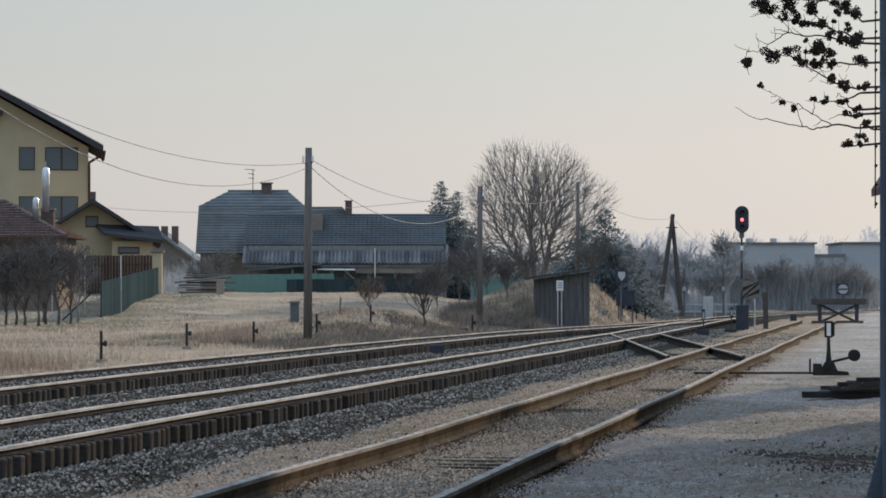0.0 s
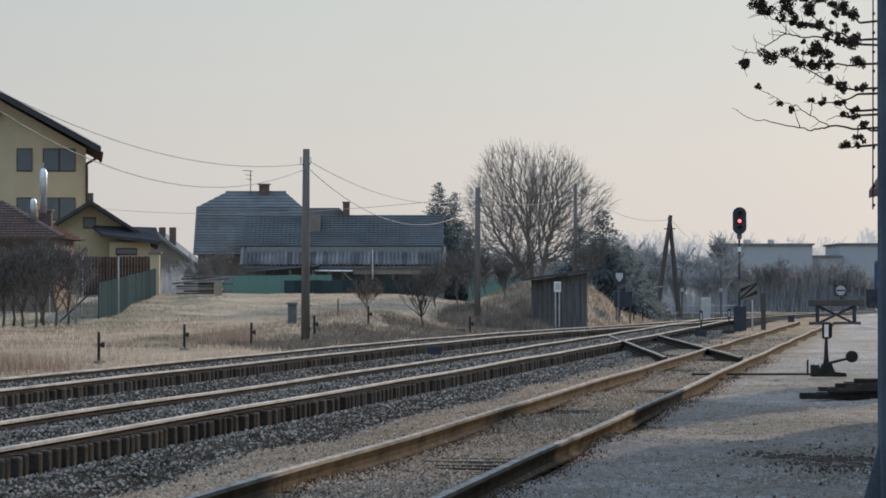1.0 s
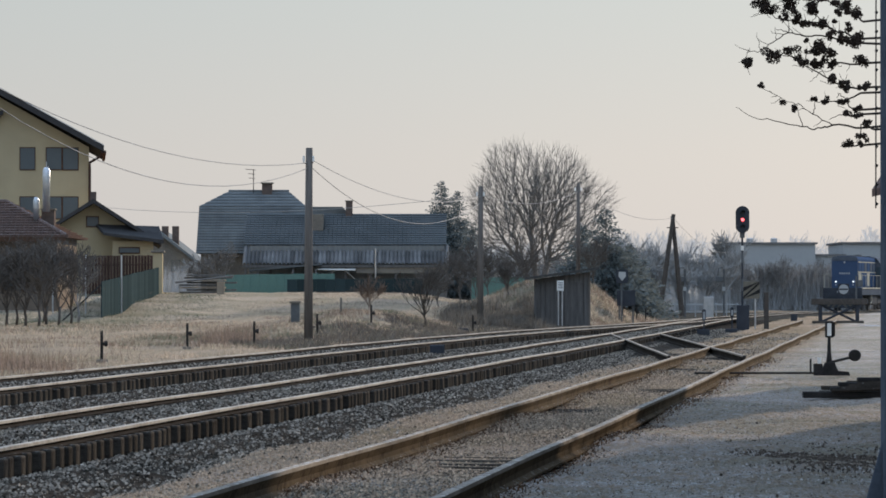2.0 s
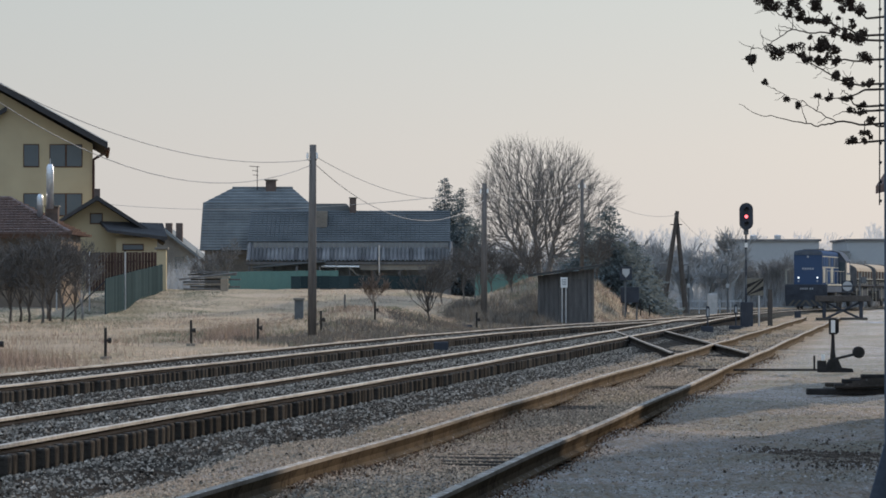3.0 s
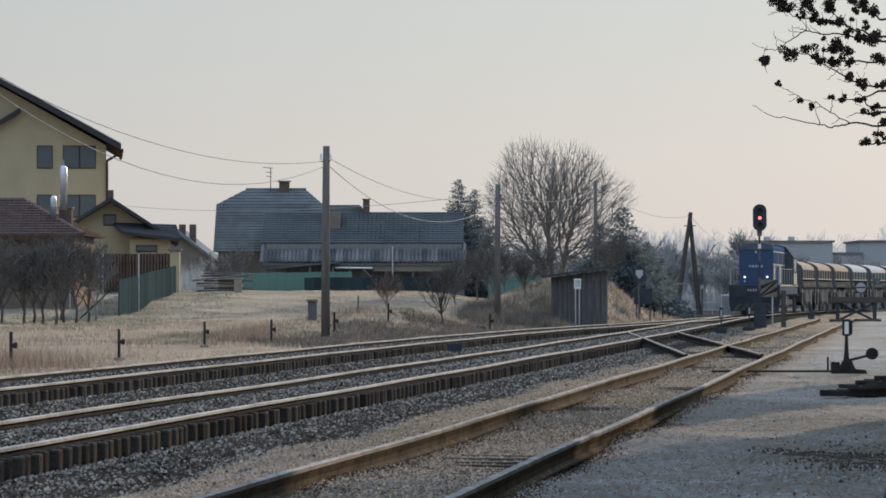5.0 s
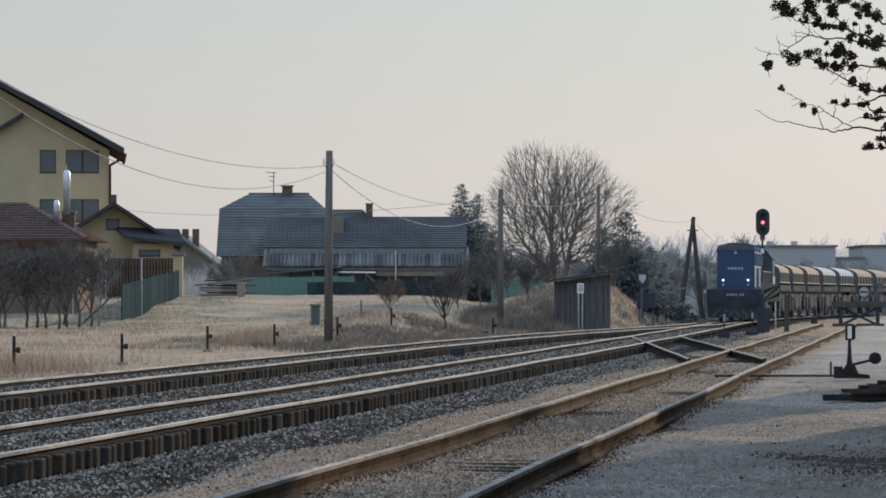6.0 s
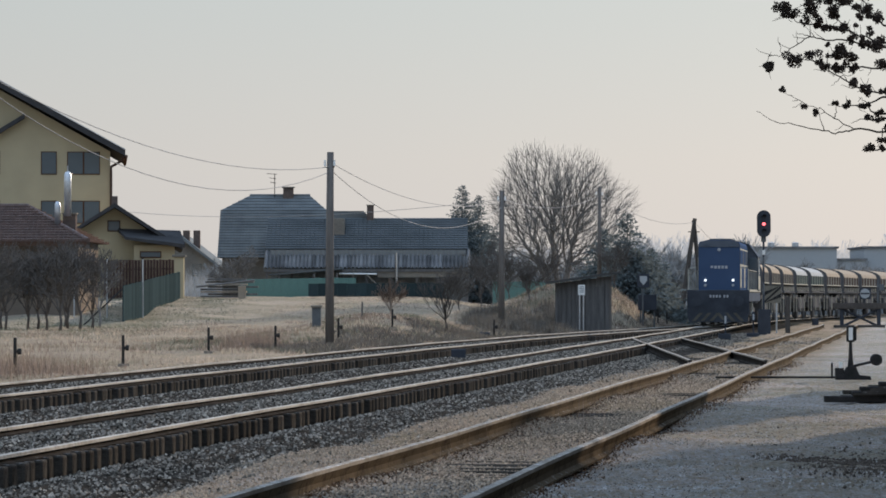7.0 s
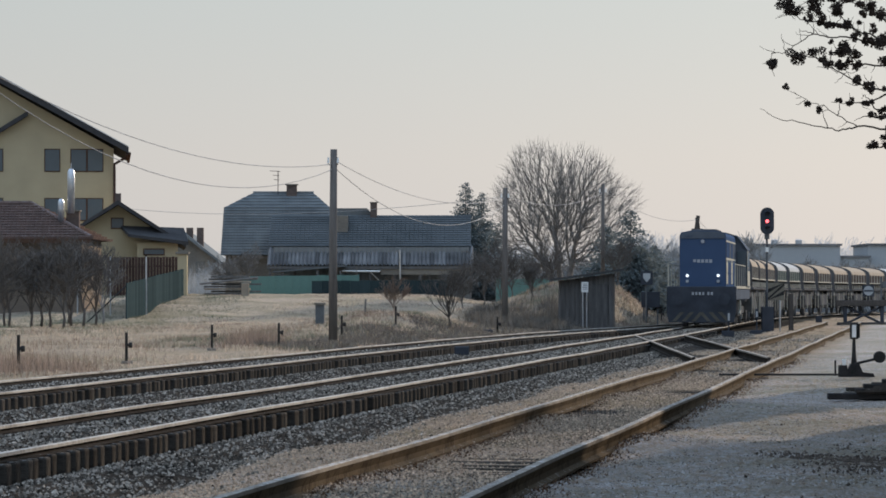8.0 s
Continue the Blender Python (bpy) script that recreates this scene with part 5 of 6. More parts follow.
def seed_tree():
    t = thing("tree", "overhanging bare tree with dark dry seed heads on thin twigs", "tree", at=(12.15, 52.0, -.768))
    t.scale = (1.4815, 1.4815, 1.4815)
    rng = random.Random(31)
    part("trunk", tube(bmesh.new(), [(0, 0, .3), (-.05, 0, 1.5), (-.1, 0, 3.0), (-.1, 0, 4.6)], [.24, .19, .16, .12], 12), M["bark_dark"], t, smooth=True)
    twigs = bmesh.new()
    heads = []

    def bent(pts, r0, r1, n=4):
        """A limb rounded between its knots."""
        pts = [Vector(p) for p in pts]
        fine = []
        for i in range(len(pts) - 1):
            p0, p1, p2, p3 = pts[max(i - 1, 0)], pts[i], pts[i + 1], pts[min(i + 2, len(pts) - 1)]
            for k in range(n):
                u = k / n
                fine.append(.5 * (2 * p1 + (p2 - p0) * u + (2 * p0 - 5 * p1 + 4 * p2 - p3) * u * u + (3 * p1 - p0 - 3 * p2 + p3) * u ** 3))
        fine.append(pts[-1])
        m = len(fine) - 1
        fine = [p + Vector((rng.gauss(0, .006), rng.gauss(0, .006), rng.gauss(0, .006))) if 0 < i < m else p for i, p in enumerate(fine)]
        tube(twigs, fine, [r0 + (r1 - r0) * (i / m) ** .8 for i in range(m + 1)], 5)
        return fine

    def limb(from_trunk, y, knots, cluster, side):
        """Knots are (x, z); cluster holds (share of the length, size) of the seed heads."""
        pts = [(x, y, z) for x, z in knots]
        if from_trunk:
            tube(twigs, [(-.1, 0, from_trunk), (pts[0][0] * .5, y * .5, (from_trunk + pts[0][2]) / 2 + .1), pts[0]], [.05, .03, .011], 6)
        fine = bent(pts, .010 if from_trunk else .0055, .0022)
        for i in range(2, len(fine) - 1):
            for k in range(side):
                if rng.random() < .45:
                    d = Vector((rng.gauss(-.5, .6), rng.gauss(0, .5), rng.gauss(.35, .7))).normalized()
                    e = fine[i] + d * rng.uniform(.05, .17)
                    bent([fine[i], fine[i].lerp(e, .5) + Vector((0, 0, -.012)), e], .0034, .002, 2)
                    if rng.random() < .16:
                        heads.append((e, rng.uniform(.018, .036)))
        for u, r in cluster:
            p = fine[min(len(fine) - 1, int(u * (len(fine) - 1)))]
            heads.append((p + Vector((rng.gauss(0, .01), 0, rng.uniform(-.01, .02))), r))

    limb(3.0, 0.10, [(-4.40, 2.88), (-4.66, 2.91), (-4.80, 2.87), (-4.93, 2.89), (-5.20, 2.94), (-5.38, 2.98), (-5.55, 3.07)], (), 0)
    limb(None, 0.12, [(-4.66, 2.91), (-4.84, 3.01), (-4.97, 3.10), (-5.09, 3.13), (-5.24, 3.22)], ((0.72, 0.031),), 1)
    limb(None, 0.10, [(-4.93, 2.89), (-4.96, 2.98), (-4.99, 3.06)], (), 0)
    limb(None, 0.10, [(-4.84, 3.01), (-4.82, 3.08), (-4.80, 3.16)], ((0.90, 0.024),), 0)
    limb(3.3, 0.00, [(-4.40, 3.65), (-4.59, 3.68), (-4.78, 3.71), (-4.94, 3.72), (-5.07, 3.75), (-5.21, 3.66), (-5.32, 3.58), (-5.44, 3.57), (-5.47, 3.47)], ((0.05, 0.069), (0.12, 0.052), (0.20, 0.043), (0.97, 0.041), (1.00, 0.052)), 1)
    limb(None, 0.00, [(-5.07, 3.75), (-5.06, 3.81), (-5.08, 3.85)], (), 0)
    limb(None, 0.00, [(-5.07, 3.75), (-5.13, 3.76), (-5.19, 3.78)], (), 0)
    limb(3.2, -0.10, [(-4.40, 3.24), (-4.56, 3.25), (-4.72, 3.33), (-4.90, 3.42), (-5.02, 3.51), (-5.15, 3.54), (-5.26, 3.55)], ((0.05, 0.052), (0.20, 0.045), (0.33, 0.052), (0.62, 0.038), (0.78, 0.069), (0.88, 0.076), (1.00, 0.045)), 2)
    limb(3.7, 0.15, [(-4.40, 3.70), (-4.59, 3.76), (-4.80, 3.85), (-4.97, 3.86), (-5.18, 3.90), (-5.25, 3.96), (-5.30, 4.03)], ((0.03, 0.069), (0.14, 0.043), (0.42, 0.045), (0.52, 0.043), (0.85, 0.069), (0.93, 0.079), (1.00, 0.052)), 2)
    limb(None, 0.20, [(-4.59, 3.76), (-4.73, 3.84), (-4.82, 3.96), (-4.84, 4.07), (-4.87, 4.17)], ((0.25, 0.060), (0.50, 0.043), (0.62, 0.062), (0.80, 0.069)), 3)
    limb(None, 0.10, [(-4.97, 3.86), (-5.03, 3.95), (-5.06, 4.03), (-5.11, 4.12)], ((0.40, 0.060), (0.70, 0.072), (0.85, 0.065)), 2)
    limb(3.45, 0.05, [(-4.40, 3.47), (-4.65, 3.47), (-4.80, 3.46), (-4.94, 3.47), (-4.99, 3.52)], ((0.04, 0.072), (0.30, 0.043), (0.45, 0.065), (0.62, 0.038), (0.75, 0.043)), 2)
    limb(None, -0.05, [(-4.65, 3.47), (-4.72, 3.53), (-4.79, 3.60), (-4.87, 3.56)], ((0.40, 0.058), (0.66, 0.079), (0.78, 0.065), (1.00, 0.038)), 1)
    limb(4.1, -0.10, [(-4.40, 3.84), (-4.51, 3.95), (-4.59, 4.07), (-4.65, 4.17)], ((0.25, 0.060), (0.45, 0.062), (0.75, 0.072)), 3)
    limb(None, -0.15, [(-4.51, 3.95), (-4.65, 3.98), (-4.73, 4.03), (-4.80, 4.10)], ((0.40, 0.043), (0.75, 0.079), (0.95, 0.062)), 2)
    limb(3.12, 0.20, [(-4.40, 3.05), (-4.49, 3.08), (-4.55, 3.17), (-4.60, 3.21)], ((0.10, 0.038), (0.50, 0.031)), 1)
    limb(3.15, 0.10, [(-4.40, 3.20), (-4.56, 3.14), (-4.73, 3.12), (-4.90, 3.13)], ((0.45, 0.028), (0.72, 0.034), (0.85, 0.024)), 1)
    limb(3.05, 0.00, [(-4.40, 3.00), (-4.53, 2.98), (-4.59, 3.00), (-4.70, 2.95)], ((0.10, 0.038), (0.55, 0.038)), 0)
    limb(2.9, 0.10, [(-4.40, 2.72), (-4.49, 2.71), (-4.59, 2.71)], ((0.10, 0.041), (0.55, 0.048)), 0)
    limb(2.95, 0.00, [(-4.28, 2.86), (-4.40, 2.92), (-4.41, 2.79), (-4.46, 2.74)], ((0.30, 0.041), (0.65, 0.041)), 0)
    part("crown", twigs, M["bark_dark"], t)
    # each head is a lump of small hanging seeds in a few lobes
    for tip, rad in heads:
        verts, faces = [], []
        lobes = [tip + Vector((rng.gauss(0, .55), rng.gauss(0, .5), rng.gauss(0, .35))) * rad for k in range(4)]
        for i in range(int(40 + 2600 * rad)):
            v = Vector((rng.gauss(0, 1), rng.gauss(0, 1), rng.gauss(0, 1))).normalized()
            c = rng.choice(lobes) + v * rad * .62 * rng.random() ** .4
            a = (v + Vector((rng.gauss(0, .6), rng.gauss(0, .6), rng.gauss(0, .6)))).normalized() * rng.uniform(.009, .017)
            b = a.orthogonal().normalized() * rng.uniform(.006, .011)
            g = a.cross(b).normalized() * .007
            o = len(verts)
            verts += [tuple(c - a), tuple(c + b), tuple(c + a), tuple(c - b), tuple(c + g), tuple(c - g)]
            faces += [(o, o + 1, o + 4), (o + 1, o + 2, o + 4), (o + 2, o + 3, o + 4), (o + 3, o, o + 4), (o + 1, o, o + 5), (o + 2, o + 1, o + 5), (o + 3, o + 2, o + 5), (o, o + 3, o + 5)]
        ob = tagged(new("seed_head", pieces("seed_head", verts, faces, M["seed"])), kind="stuff")
        ob.parent = t


seed_tree()

# ---- distance ----
def far_block(label, x0, x1, y, z1, vents=(), depth=14):
    b = thing("factory_hall", label, "building", "factory halls")
    part("wall", box(bmesh.new(), x0, x1, y, y + depth, -.3, z1), M["far_wall"], b)
    part("roof", box(bmesh.new(), x0 - .2, x1 + .2, y - .2, y + depth + .2, z1, z1 + .18), M["roof_sheet"], b)
    for v in vents:
        part("vent", bbox(v - .3, v + .3, y + 3, y + 3.6, z1 + .18, z1 + .6, .04), M["galv"], b)
    n = int((x1 - x0) / 3)
    for i in range(n):
        part("window", box(bmesh.new(), x0 + 1 + i * 3, x0 + 2.4 + i * 3, y - .03, y + .05, 2.2, 3.2), M["glass"], b)


far_block("long grey flat-roofed factory hall in the mist", 26.3, 34.6, 360, 5.7, (28.7, 31.0))
far_block("grey flat-roofed factory hall in the mist", 37.4, 52.0, 362, 5.75)
far_block("low grey link building in the mist", 34.62, 37.38, 361, 4.6)
far_block("low grey flat-roofed storehouse in the mist", 14.5, 20.7, 330, 4.1)


def far_wood(label, spots, seed, material):
    w = thing("far_trees", label, "trees", kind="stuff")
    rng = random.Random(seed)
    bm = bmesh.new()
    for x, y, h in spots:
        base = Vector((x, y, 0))
        tube(bm, [base, base + Vector((0, 0, h * .35))], [.22, .16], 5)
        for i in range(6):
            a = rng.uniform(0, 6.28)
            grow(bm, base + Vector((0, 0, h * rng.uniform(.15, .34))), Vector((math.cos(a) * .5, math.sin(a) * .5, 1)), h * .30, .10, 3, rng, spread=.6, minr=.025, sides=4, kids=4)
    part("crown", bm, material, w)


rngf = random.Random(5)
far_wood("distant bare trees in mist beyond the crossing", [(12 + i * 1.0, 300 + rngf.uniform(-25, 15), rngf.uniform(4.2, 6.0)) for i in range(10)], 6, M["hazed_twigs"])
far_wood("low frosted hedge paled by mist along the far field", [(-45 + i * 2.6, 300 + rngf.uniform(-6, 40), rngf.uniform(2.6, 4.2)) for i in range(30)], 12, M["hazed_twigs"])
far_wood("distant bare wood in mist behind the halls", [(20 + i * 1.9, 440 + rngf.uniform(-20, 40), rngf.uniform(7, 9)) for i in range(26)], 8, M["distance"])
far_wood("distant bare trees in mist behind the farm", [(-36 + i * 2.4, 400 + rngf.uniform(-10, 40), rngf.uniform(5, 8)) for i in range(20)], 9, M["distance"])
# added thicket: stands for the grey haze seen between the trunks
far_wood("frosted thicket added to fill the haze behind the bare tree", [(-1 + i * .95, 262 + rngf.uniform(-14, 14), rngf.uniform(3.0, 4.6)) for i in range(22)], 14, M["hazed_twigs"])


# ---- train ----
def bogie(parent, y, r, w, name="wheelset"):
    bm = bmesh.new()
    for s in (-1, 1):
        tube(bm, [(s * .70, y, r), (s * .72, y, r), (s * .80, y, r), (s * .83, y, r)], [r + .03, r + .03, r, r * .9], 20)
    tube(bm, [(-.7, y, r), (.7, y, r)], .08, 8)
    return part(name, bm, M["under"], parent)


def locomotive():
    L = thing("locomotive", "blue diesel locomotive with lit headlamps and cream side trim", "locomotive")
    # frame with deep dark end plate and plough
    part("frame", bbox(-1.28, 1.28, -.95, 13.4, 1.02, 1.42, .03), M["loco_dark"], L)
    part("end_plate", bbox(-1.30, 1.30, -1.02, -.9, .55, 1.52, .03), M["loco_black"], L, "dark front end plate")
    pl = part("plough", prism(bmesh.new(), [(-1.22, .18), (1.22, .18), (1.3, .62), (-1.3, .62)], -1.18, -.98), M["loco_black"], L)
    for s in (-1, 1):
        for k in range(3):
            x = s * (.22 + k * .36)
            part("stripe", prism(bmesh.new(), [(x, .22), (x + s * .15, .22), (x - s * .16, .56), (x - s * .31, .56)], -1.195, -1.185), M["plough_stripe"], pl)
        b = part("buffer", tube(bmesh.new(), [(s * .87, -1.0, 1.05), (s * .87, -1.45, 1.05), (s * .87, -1.47, 1.05), (s * .87, -1.53, 1.05)], [.09, .09, .22, .22], 18), M["loco_black"], L)
        part("step", bbox(s * 1.05 - .18, s * 1.05 + .18, -1.0, -.6, .28, .33, .01), M["under"], L)
        part("handrail", tube(bmesh.new(), [(s * 1.24, -.92, 1.42), (s * 1.26, -.92, 2.4), (s * 1.0, -.92, 2.45), (s * .95, -.5, 2.45)], .02, 6), M["cream"], L)
        part("handrail", tube(bmesh.new(), [(s * 1.24, -.8, 2.35), (s * 1.26, 9.2, 2.35)], .018, 6), M["cream"], L)
        for k in range(6):
            part("stanchion", tube(bmesh.new(), [(s * 1.25, -.6 + k * 1.9, 1.42), (s * 1.25, -.6 + k * 1.9, 2.35)], .016, 5), M["cream"], L)
        part("walkway_edge", bbox(s * 1.285 - .02, s * 1.285 + .02, -.6, 13.3, 1.44, 1.54, .006), M["cream"], L, "cream walkway edge")
    # long hood
    hood = [(-.86, 1.5), (.86, 1.5), (.86, 3.42), (.80, 3.54), (.45, 3.62), (-.45, 3.62), (-.80, 3.54), (-.86, 3.42)]
    hb = prism(bmesh.new(), hood, 0, 9.3)
    h = part("hood", hb, M["blue"], L, "blue engine hood")
    part("hood_rim", prism(bmesh.new(), [(p[0] * 1.02, 2.55 + (p[1] - 2.55) * 1.015) for p in hood], .06, .16), M["loco_dark"], h)
    for s in (-1, 1):
        for k in range(6):
            y = .5 + k * 1.45
            part("door_panel", bbox(s * .865 - .012, s * .865 + .012, y, y + 1.25, 1.62, 2.52, .005), M["cream"] if k in (0, 3) else M["blue"], h)
            part("grille", bbox(s * .868 - .012, s * .868 + .012, y + .1, y + 1.15, 2.62, 3.2, .005), M["loco_dark"] if k in (2, 4, 5) else M["blue"], h)
        part("side_stripe", bbox(s * .868 - .01, s * .868 + .01, .18, 9.25, 2.53, 2.61, .003), M["cream"], h)
        part("upper_stripe", bbox(s * .868 - .01, s * .868 + .01, .18, 9.25, 3.21, 3.27, .003), M["cream"], h)
    for k in range(3):
        part("fan", tube(bmesh.new(), [(0, 1.6 + k * 1.5, 3.62), (0, 1.6 + k * 1.5, 3.70)], [.52, .48], 18), M["under"], h)
    part("exhaust", bbox(-.2, .2, 6.5, 7.1, 3.6, 3.78, .02), M["under"], h)
    # front face
    part("roof_board", prism(bmesh.new(), [(-.84, 3.33), (.84, 3.33), (.84, 3.42), (.78, 3.53), (.45, 3.60), (-.45, 3.60), (-.78, 3.53), (-.84, 3.42)], -.03, -.004), M["loco_dark"], h)
    for s in (-1, 1):
        part("number_bar", box(bmesh.new(), s * .55 - .16, s * .55 + .16, -.04, -.032, 3.36, 3.46), M["steel"], h)
        part("marker_lamp", tube(bmesh.new(), [(s * .58, -.04, 1.72), (s * .58, -.01, 1.72)], .06, 12), M["lamp_off"], h)
        part("head_lamp", tube(bmesh.new(), [(s * .58, -.06, 1.93), (s * .58, -.01, 1.93)], .056, 16), M["lamp_on"], h, "lit white headlamp")
    part("top_lamp", tube(bmesh.new(), [(0, -.06, 3.22), (0, -.01, 3.22)], .07, 16), M["lamp_off"], h)
    for k in range(5):
        part("emblem_bar", box(bmesh.new(), -.36 + k * .15, -.25 + k * .15, -.012, -.004, 2.42 + .02 * (k == 0), 2.54), M["lamp_off"], h)
    for k in range(6):
        part("plate_bar", box(bmesh.new(), -.36 + k * .13 + (.06 if k > 3 else 0), -.28 + k * .13 + (.06 if k > 3 else 0), -1.032, -1.026, 1.20, 1.31), M["lamp_off"], L)
    # cab
    cab = [(-1.33, 1.5), (1.33, 1.5), (1.33, 3.0), (.92, 3.52), (.45, 3.66), (-.45, 3.66), (-.92, 3.52), (-1.33, 3.0)]
    c = part("cab", prism(bmesh.new(), cab, 9.3, 11.9), M["loco_dark"], L, "dark blue-grey cab")
    part("cab_roof", prism(bmesh.new(), [(1.36, 2.98), (.94, 3.56), (.46, 3.70), (-.46, 3.70), (-.94, 3.56), (-1.36, 2.98), (-1.33, 2.98), (-.92, 3.52), (-.45, 3.66), (.45, 3.66), (.92, 3.52), (1.33, 2.98)], 9.2, 12.0), M["loco_dark"], c)
    for s in (-1, 1):
        part("cab_window", bbox(s * 1.10 - .18, s * 1.10 + .18, 9.27, 9.31, 2.35, 2.95, .01), M["glass"], c)
        part("corner_stripe", bbox(s * 1.335 - .012, s * 1.335 + .012, 9.26, 9.40, 1.5, 3.0, .004), M["cream"], c)
        part("side_window", bbox(s * 1.335 - .01, s * 1.335 + .01, 9.7, 11.3, 2.25, 2.9, .01), M["glass"], c)
        part("side_panel", bbox(s * 1.335 - .012, s * 1.335 + .012, 9.45, 11.85, 1.55, 2.15, .004), M["cream"], c)
    part("rear_hood", bbox(-.86, .86, 11.9, 13.2, 1.5, 3.2, .08), M["blue"], L)
    # running gear
    for y in (1.2, 3.0, 9.6, 11.4):
        bogie(L, y, .5, 2.4)
    for y in (2.1, 10.5):
        for s in (-1, 1):
            part("bogie_frame", bbox(s * 1.02 - .06, s * 1.02 + .06, y - 1.6, y + 1.6, .45, .75, .03), M["under"], L)
    part("fuel_tank", bbox(-1.15, 1.15, 4.6, 8.2, .35, 1.0, .12), M["under"], L)
    part("pipe", tube(bmesh.new(), [(1.2, 4.5, 1.0), (1.22, 4.5, .6), (1.22, 3.9, .45)], .05, 6), M["cream"], L)
    return L


def hopper_wagon(label, top, side):
    W = thing("hopper_wagon", label, "wagon", "hopper wagons")
    n = 9
    arch = [(1.30 * math.cos(a), 2.42 + .50 * math.sin(a)) for a in [math.pi * k / n for k in range(n + 1)]]
    cover = [(1.30, 2.38)] + arch + [(-1.30, 2.38)]
    part("cover", prism(bmesh.new(), cover, .55, 8.75), top, W)
    b = part("body", prism(bmesh.new(), [(-1.28, 1.90), (1.28, 1.90), (1.28, 2.38), (-1.28, 2.38)], .6, 8.7), side, W)
    endp = [(1.32, 1.5)] + [(p[0] * 1.02, p[1] + .02) for p in arch] + [(-1.32, 1.5)]
    for y in (.38, 8.72):
        part("end_wall", prism(bmesh.new(), endp, y, y + .2), M["under"], W, "dark rounded end wall")
    for s in (-1, 1):
        part("sill", bbox(s * 1.31 - .03, s * 1.31 + .03, .5, 8.8, 1.85, 1.91, .008), M["cream"], W, "pale lower sill")
        for k in range(11):
            part("rib", bbox(s * 1.30 - .03, s * 1.30 + .03, .9 + k * .75, .98 + k * .75, 1.91, 2.38, .006), M["cream"] if k % 2 else side, b)
        part("catwalk", bbox(s * 1.25 - .15, s * 1.25 + .15, .3, 9.0, 1.42, 1.5, .008), M["under"], W)
        part("side_beam", bbox(s * 1.2 - .05, s * 1.2 + .05, .3, 9.0, 1.12, 1.42, .01), M["under"], W)
        for k in range(9):
            part("catwalk_post", bbox(s * 1.36 - .02, s * 1.36 + .02, .7 + k * .98, .82 + k * .98, 1.52, 1.74, .004), M["cream"], W)
        for k in (.25, 3.1, 6.0, 8.85):
            part("upright", bbox(s * 1.34 - .02, s * 1.34 + .02, k, k + .08, .42, 1.3, .004), M["cream"], W)
        part("chute", prism(bmesh.new(), [(s * 1.2, .45), (s * .3, 1.0), (s * .3, 1.62), (s * 1.25, 1.62), (s * 1.25, 1.2), (s * 1.3, .6)], 2.4, 6.9), M["under"], W)
    part("frame", bbox(-1.05, 1.05, .1, 9.2, .92, 1.12, .02), M["under"], W)
    for y in (1.6, 7.7):
        bogie(W, y, .46, 2.3)
    for s in (-1, 1):
        for y0, y1 in ((.1, -.35), (9.2, 9.6)):
            part("buffer", tube(bmesh.new(), [(s * .87, y0, 1.02), (s * .87, y1, 1.02)], [.08, .2], 10), M["under"], W)
    return W


TRAIN = [(locomotive(), 0.0)]
kinds = [hopper_wagon("dusty tan hopper wagon with rounded cover and brown sides", M["tan"], M["rust_body"]),
         hopper_wagon("pale grey hopper wagon with rounded cover and green sides", M["grey_wagon"], M["green_body"])]
for i in range(12):
    src = kinds[1] if i in (3, 4, 10) else kinds[0]
    w = src if i in (0, 3) else copy_thing(src, pose(0, 0, 0))
    TRAIN.append((w, 14.2 + 9.8 * i))


# ---- off to the side: unseen blocks added to shade the yard ----
def shade_block():
    b = thing("station_building", "unseen plain block added to shade the yard", "building")
    x0, x1, y0, y1, z1 = 6.26, 10.5, 4, 46, 5.7
    part("wall", box(bmesh.new(), x0, x1, y0, y1, -.2, z1), M["old_wall"], b)
    part("roof", prism(bmesh.new(), [(x0 - .5, z1), (x1 + .5, z1), (x1 + .5, z1 + .25), ((x0 + x1) / 2, z1 + .7), (x0 - .5, z1 + .25)], y0 - .5, y1 + .5), M["tile"], b)


# second unseen block, shaped so its shadow crosses the siding's right rail
def tool_shed():
    b = thing("tool_shed", "unseen gabled block added to shade siding and yard", "shed")
    x0, x1, y0, y1 = 7.15, 8.75, 58, 61.5
    ax = (x0 + x1) / 2
    part("wall", prism(bmesh.new(), [(x0, -.2), (x1, -.2), (x1, 3.0), (ax, 4.45), (x0, 3.0)], y0, y1), M["wood_dark"], b)
    for s in (-1, 1):
        part("roof", prism(bmesh.new(), [(ax, 4.46), (ax + s * 1.1, 2.8), (ax + s * 1.1, 2.92), (ax, 4.62)], y0 - .3, y1 + .3), M["tile"], b)


shade_block()
tool_shed()


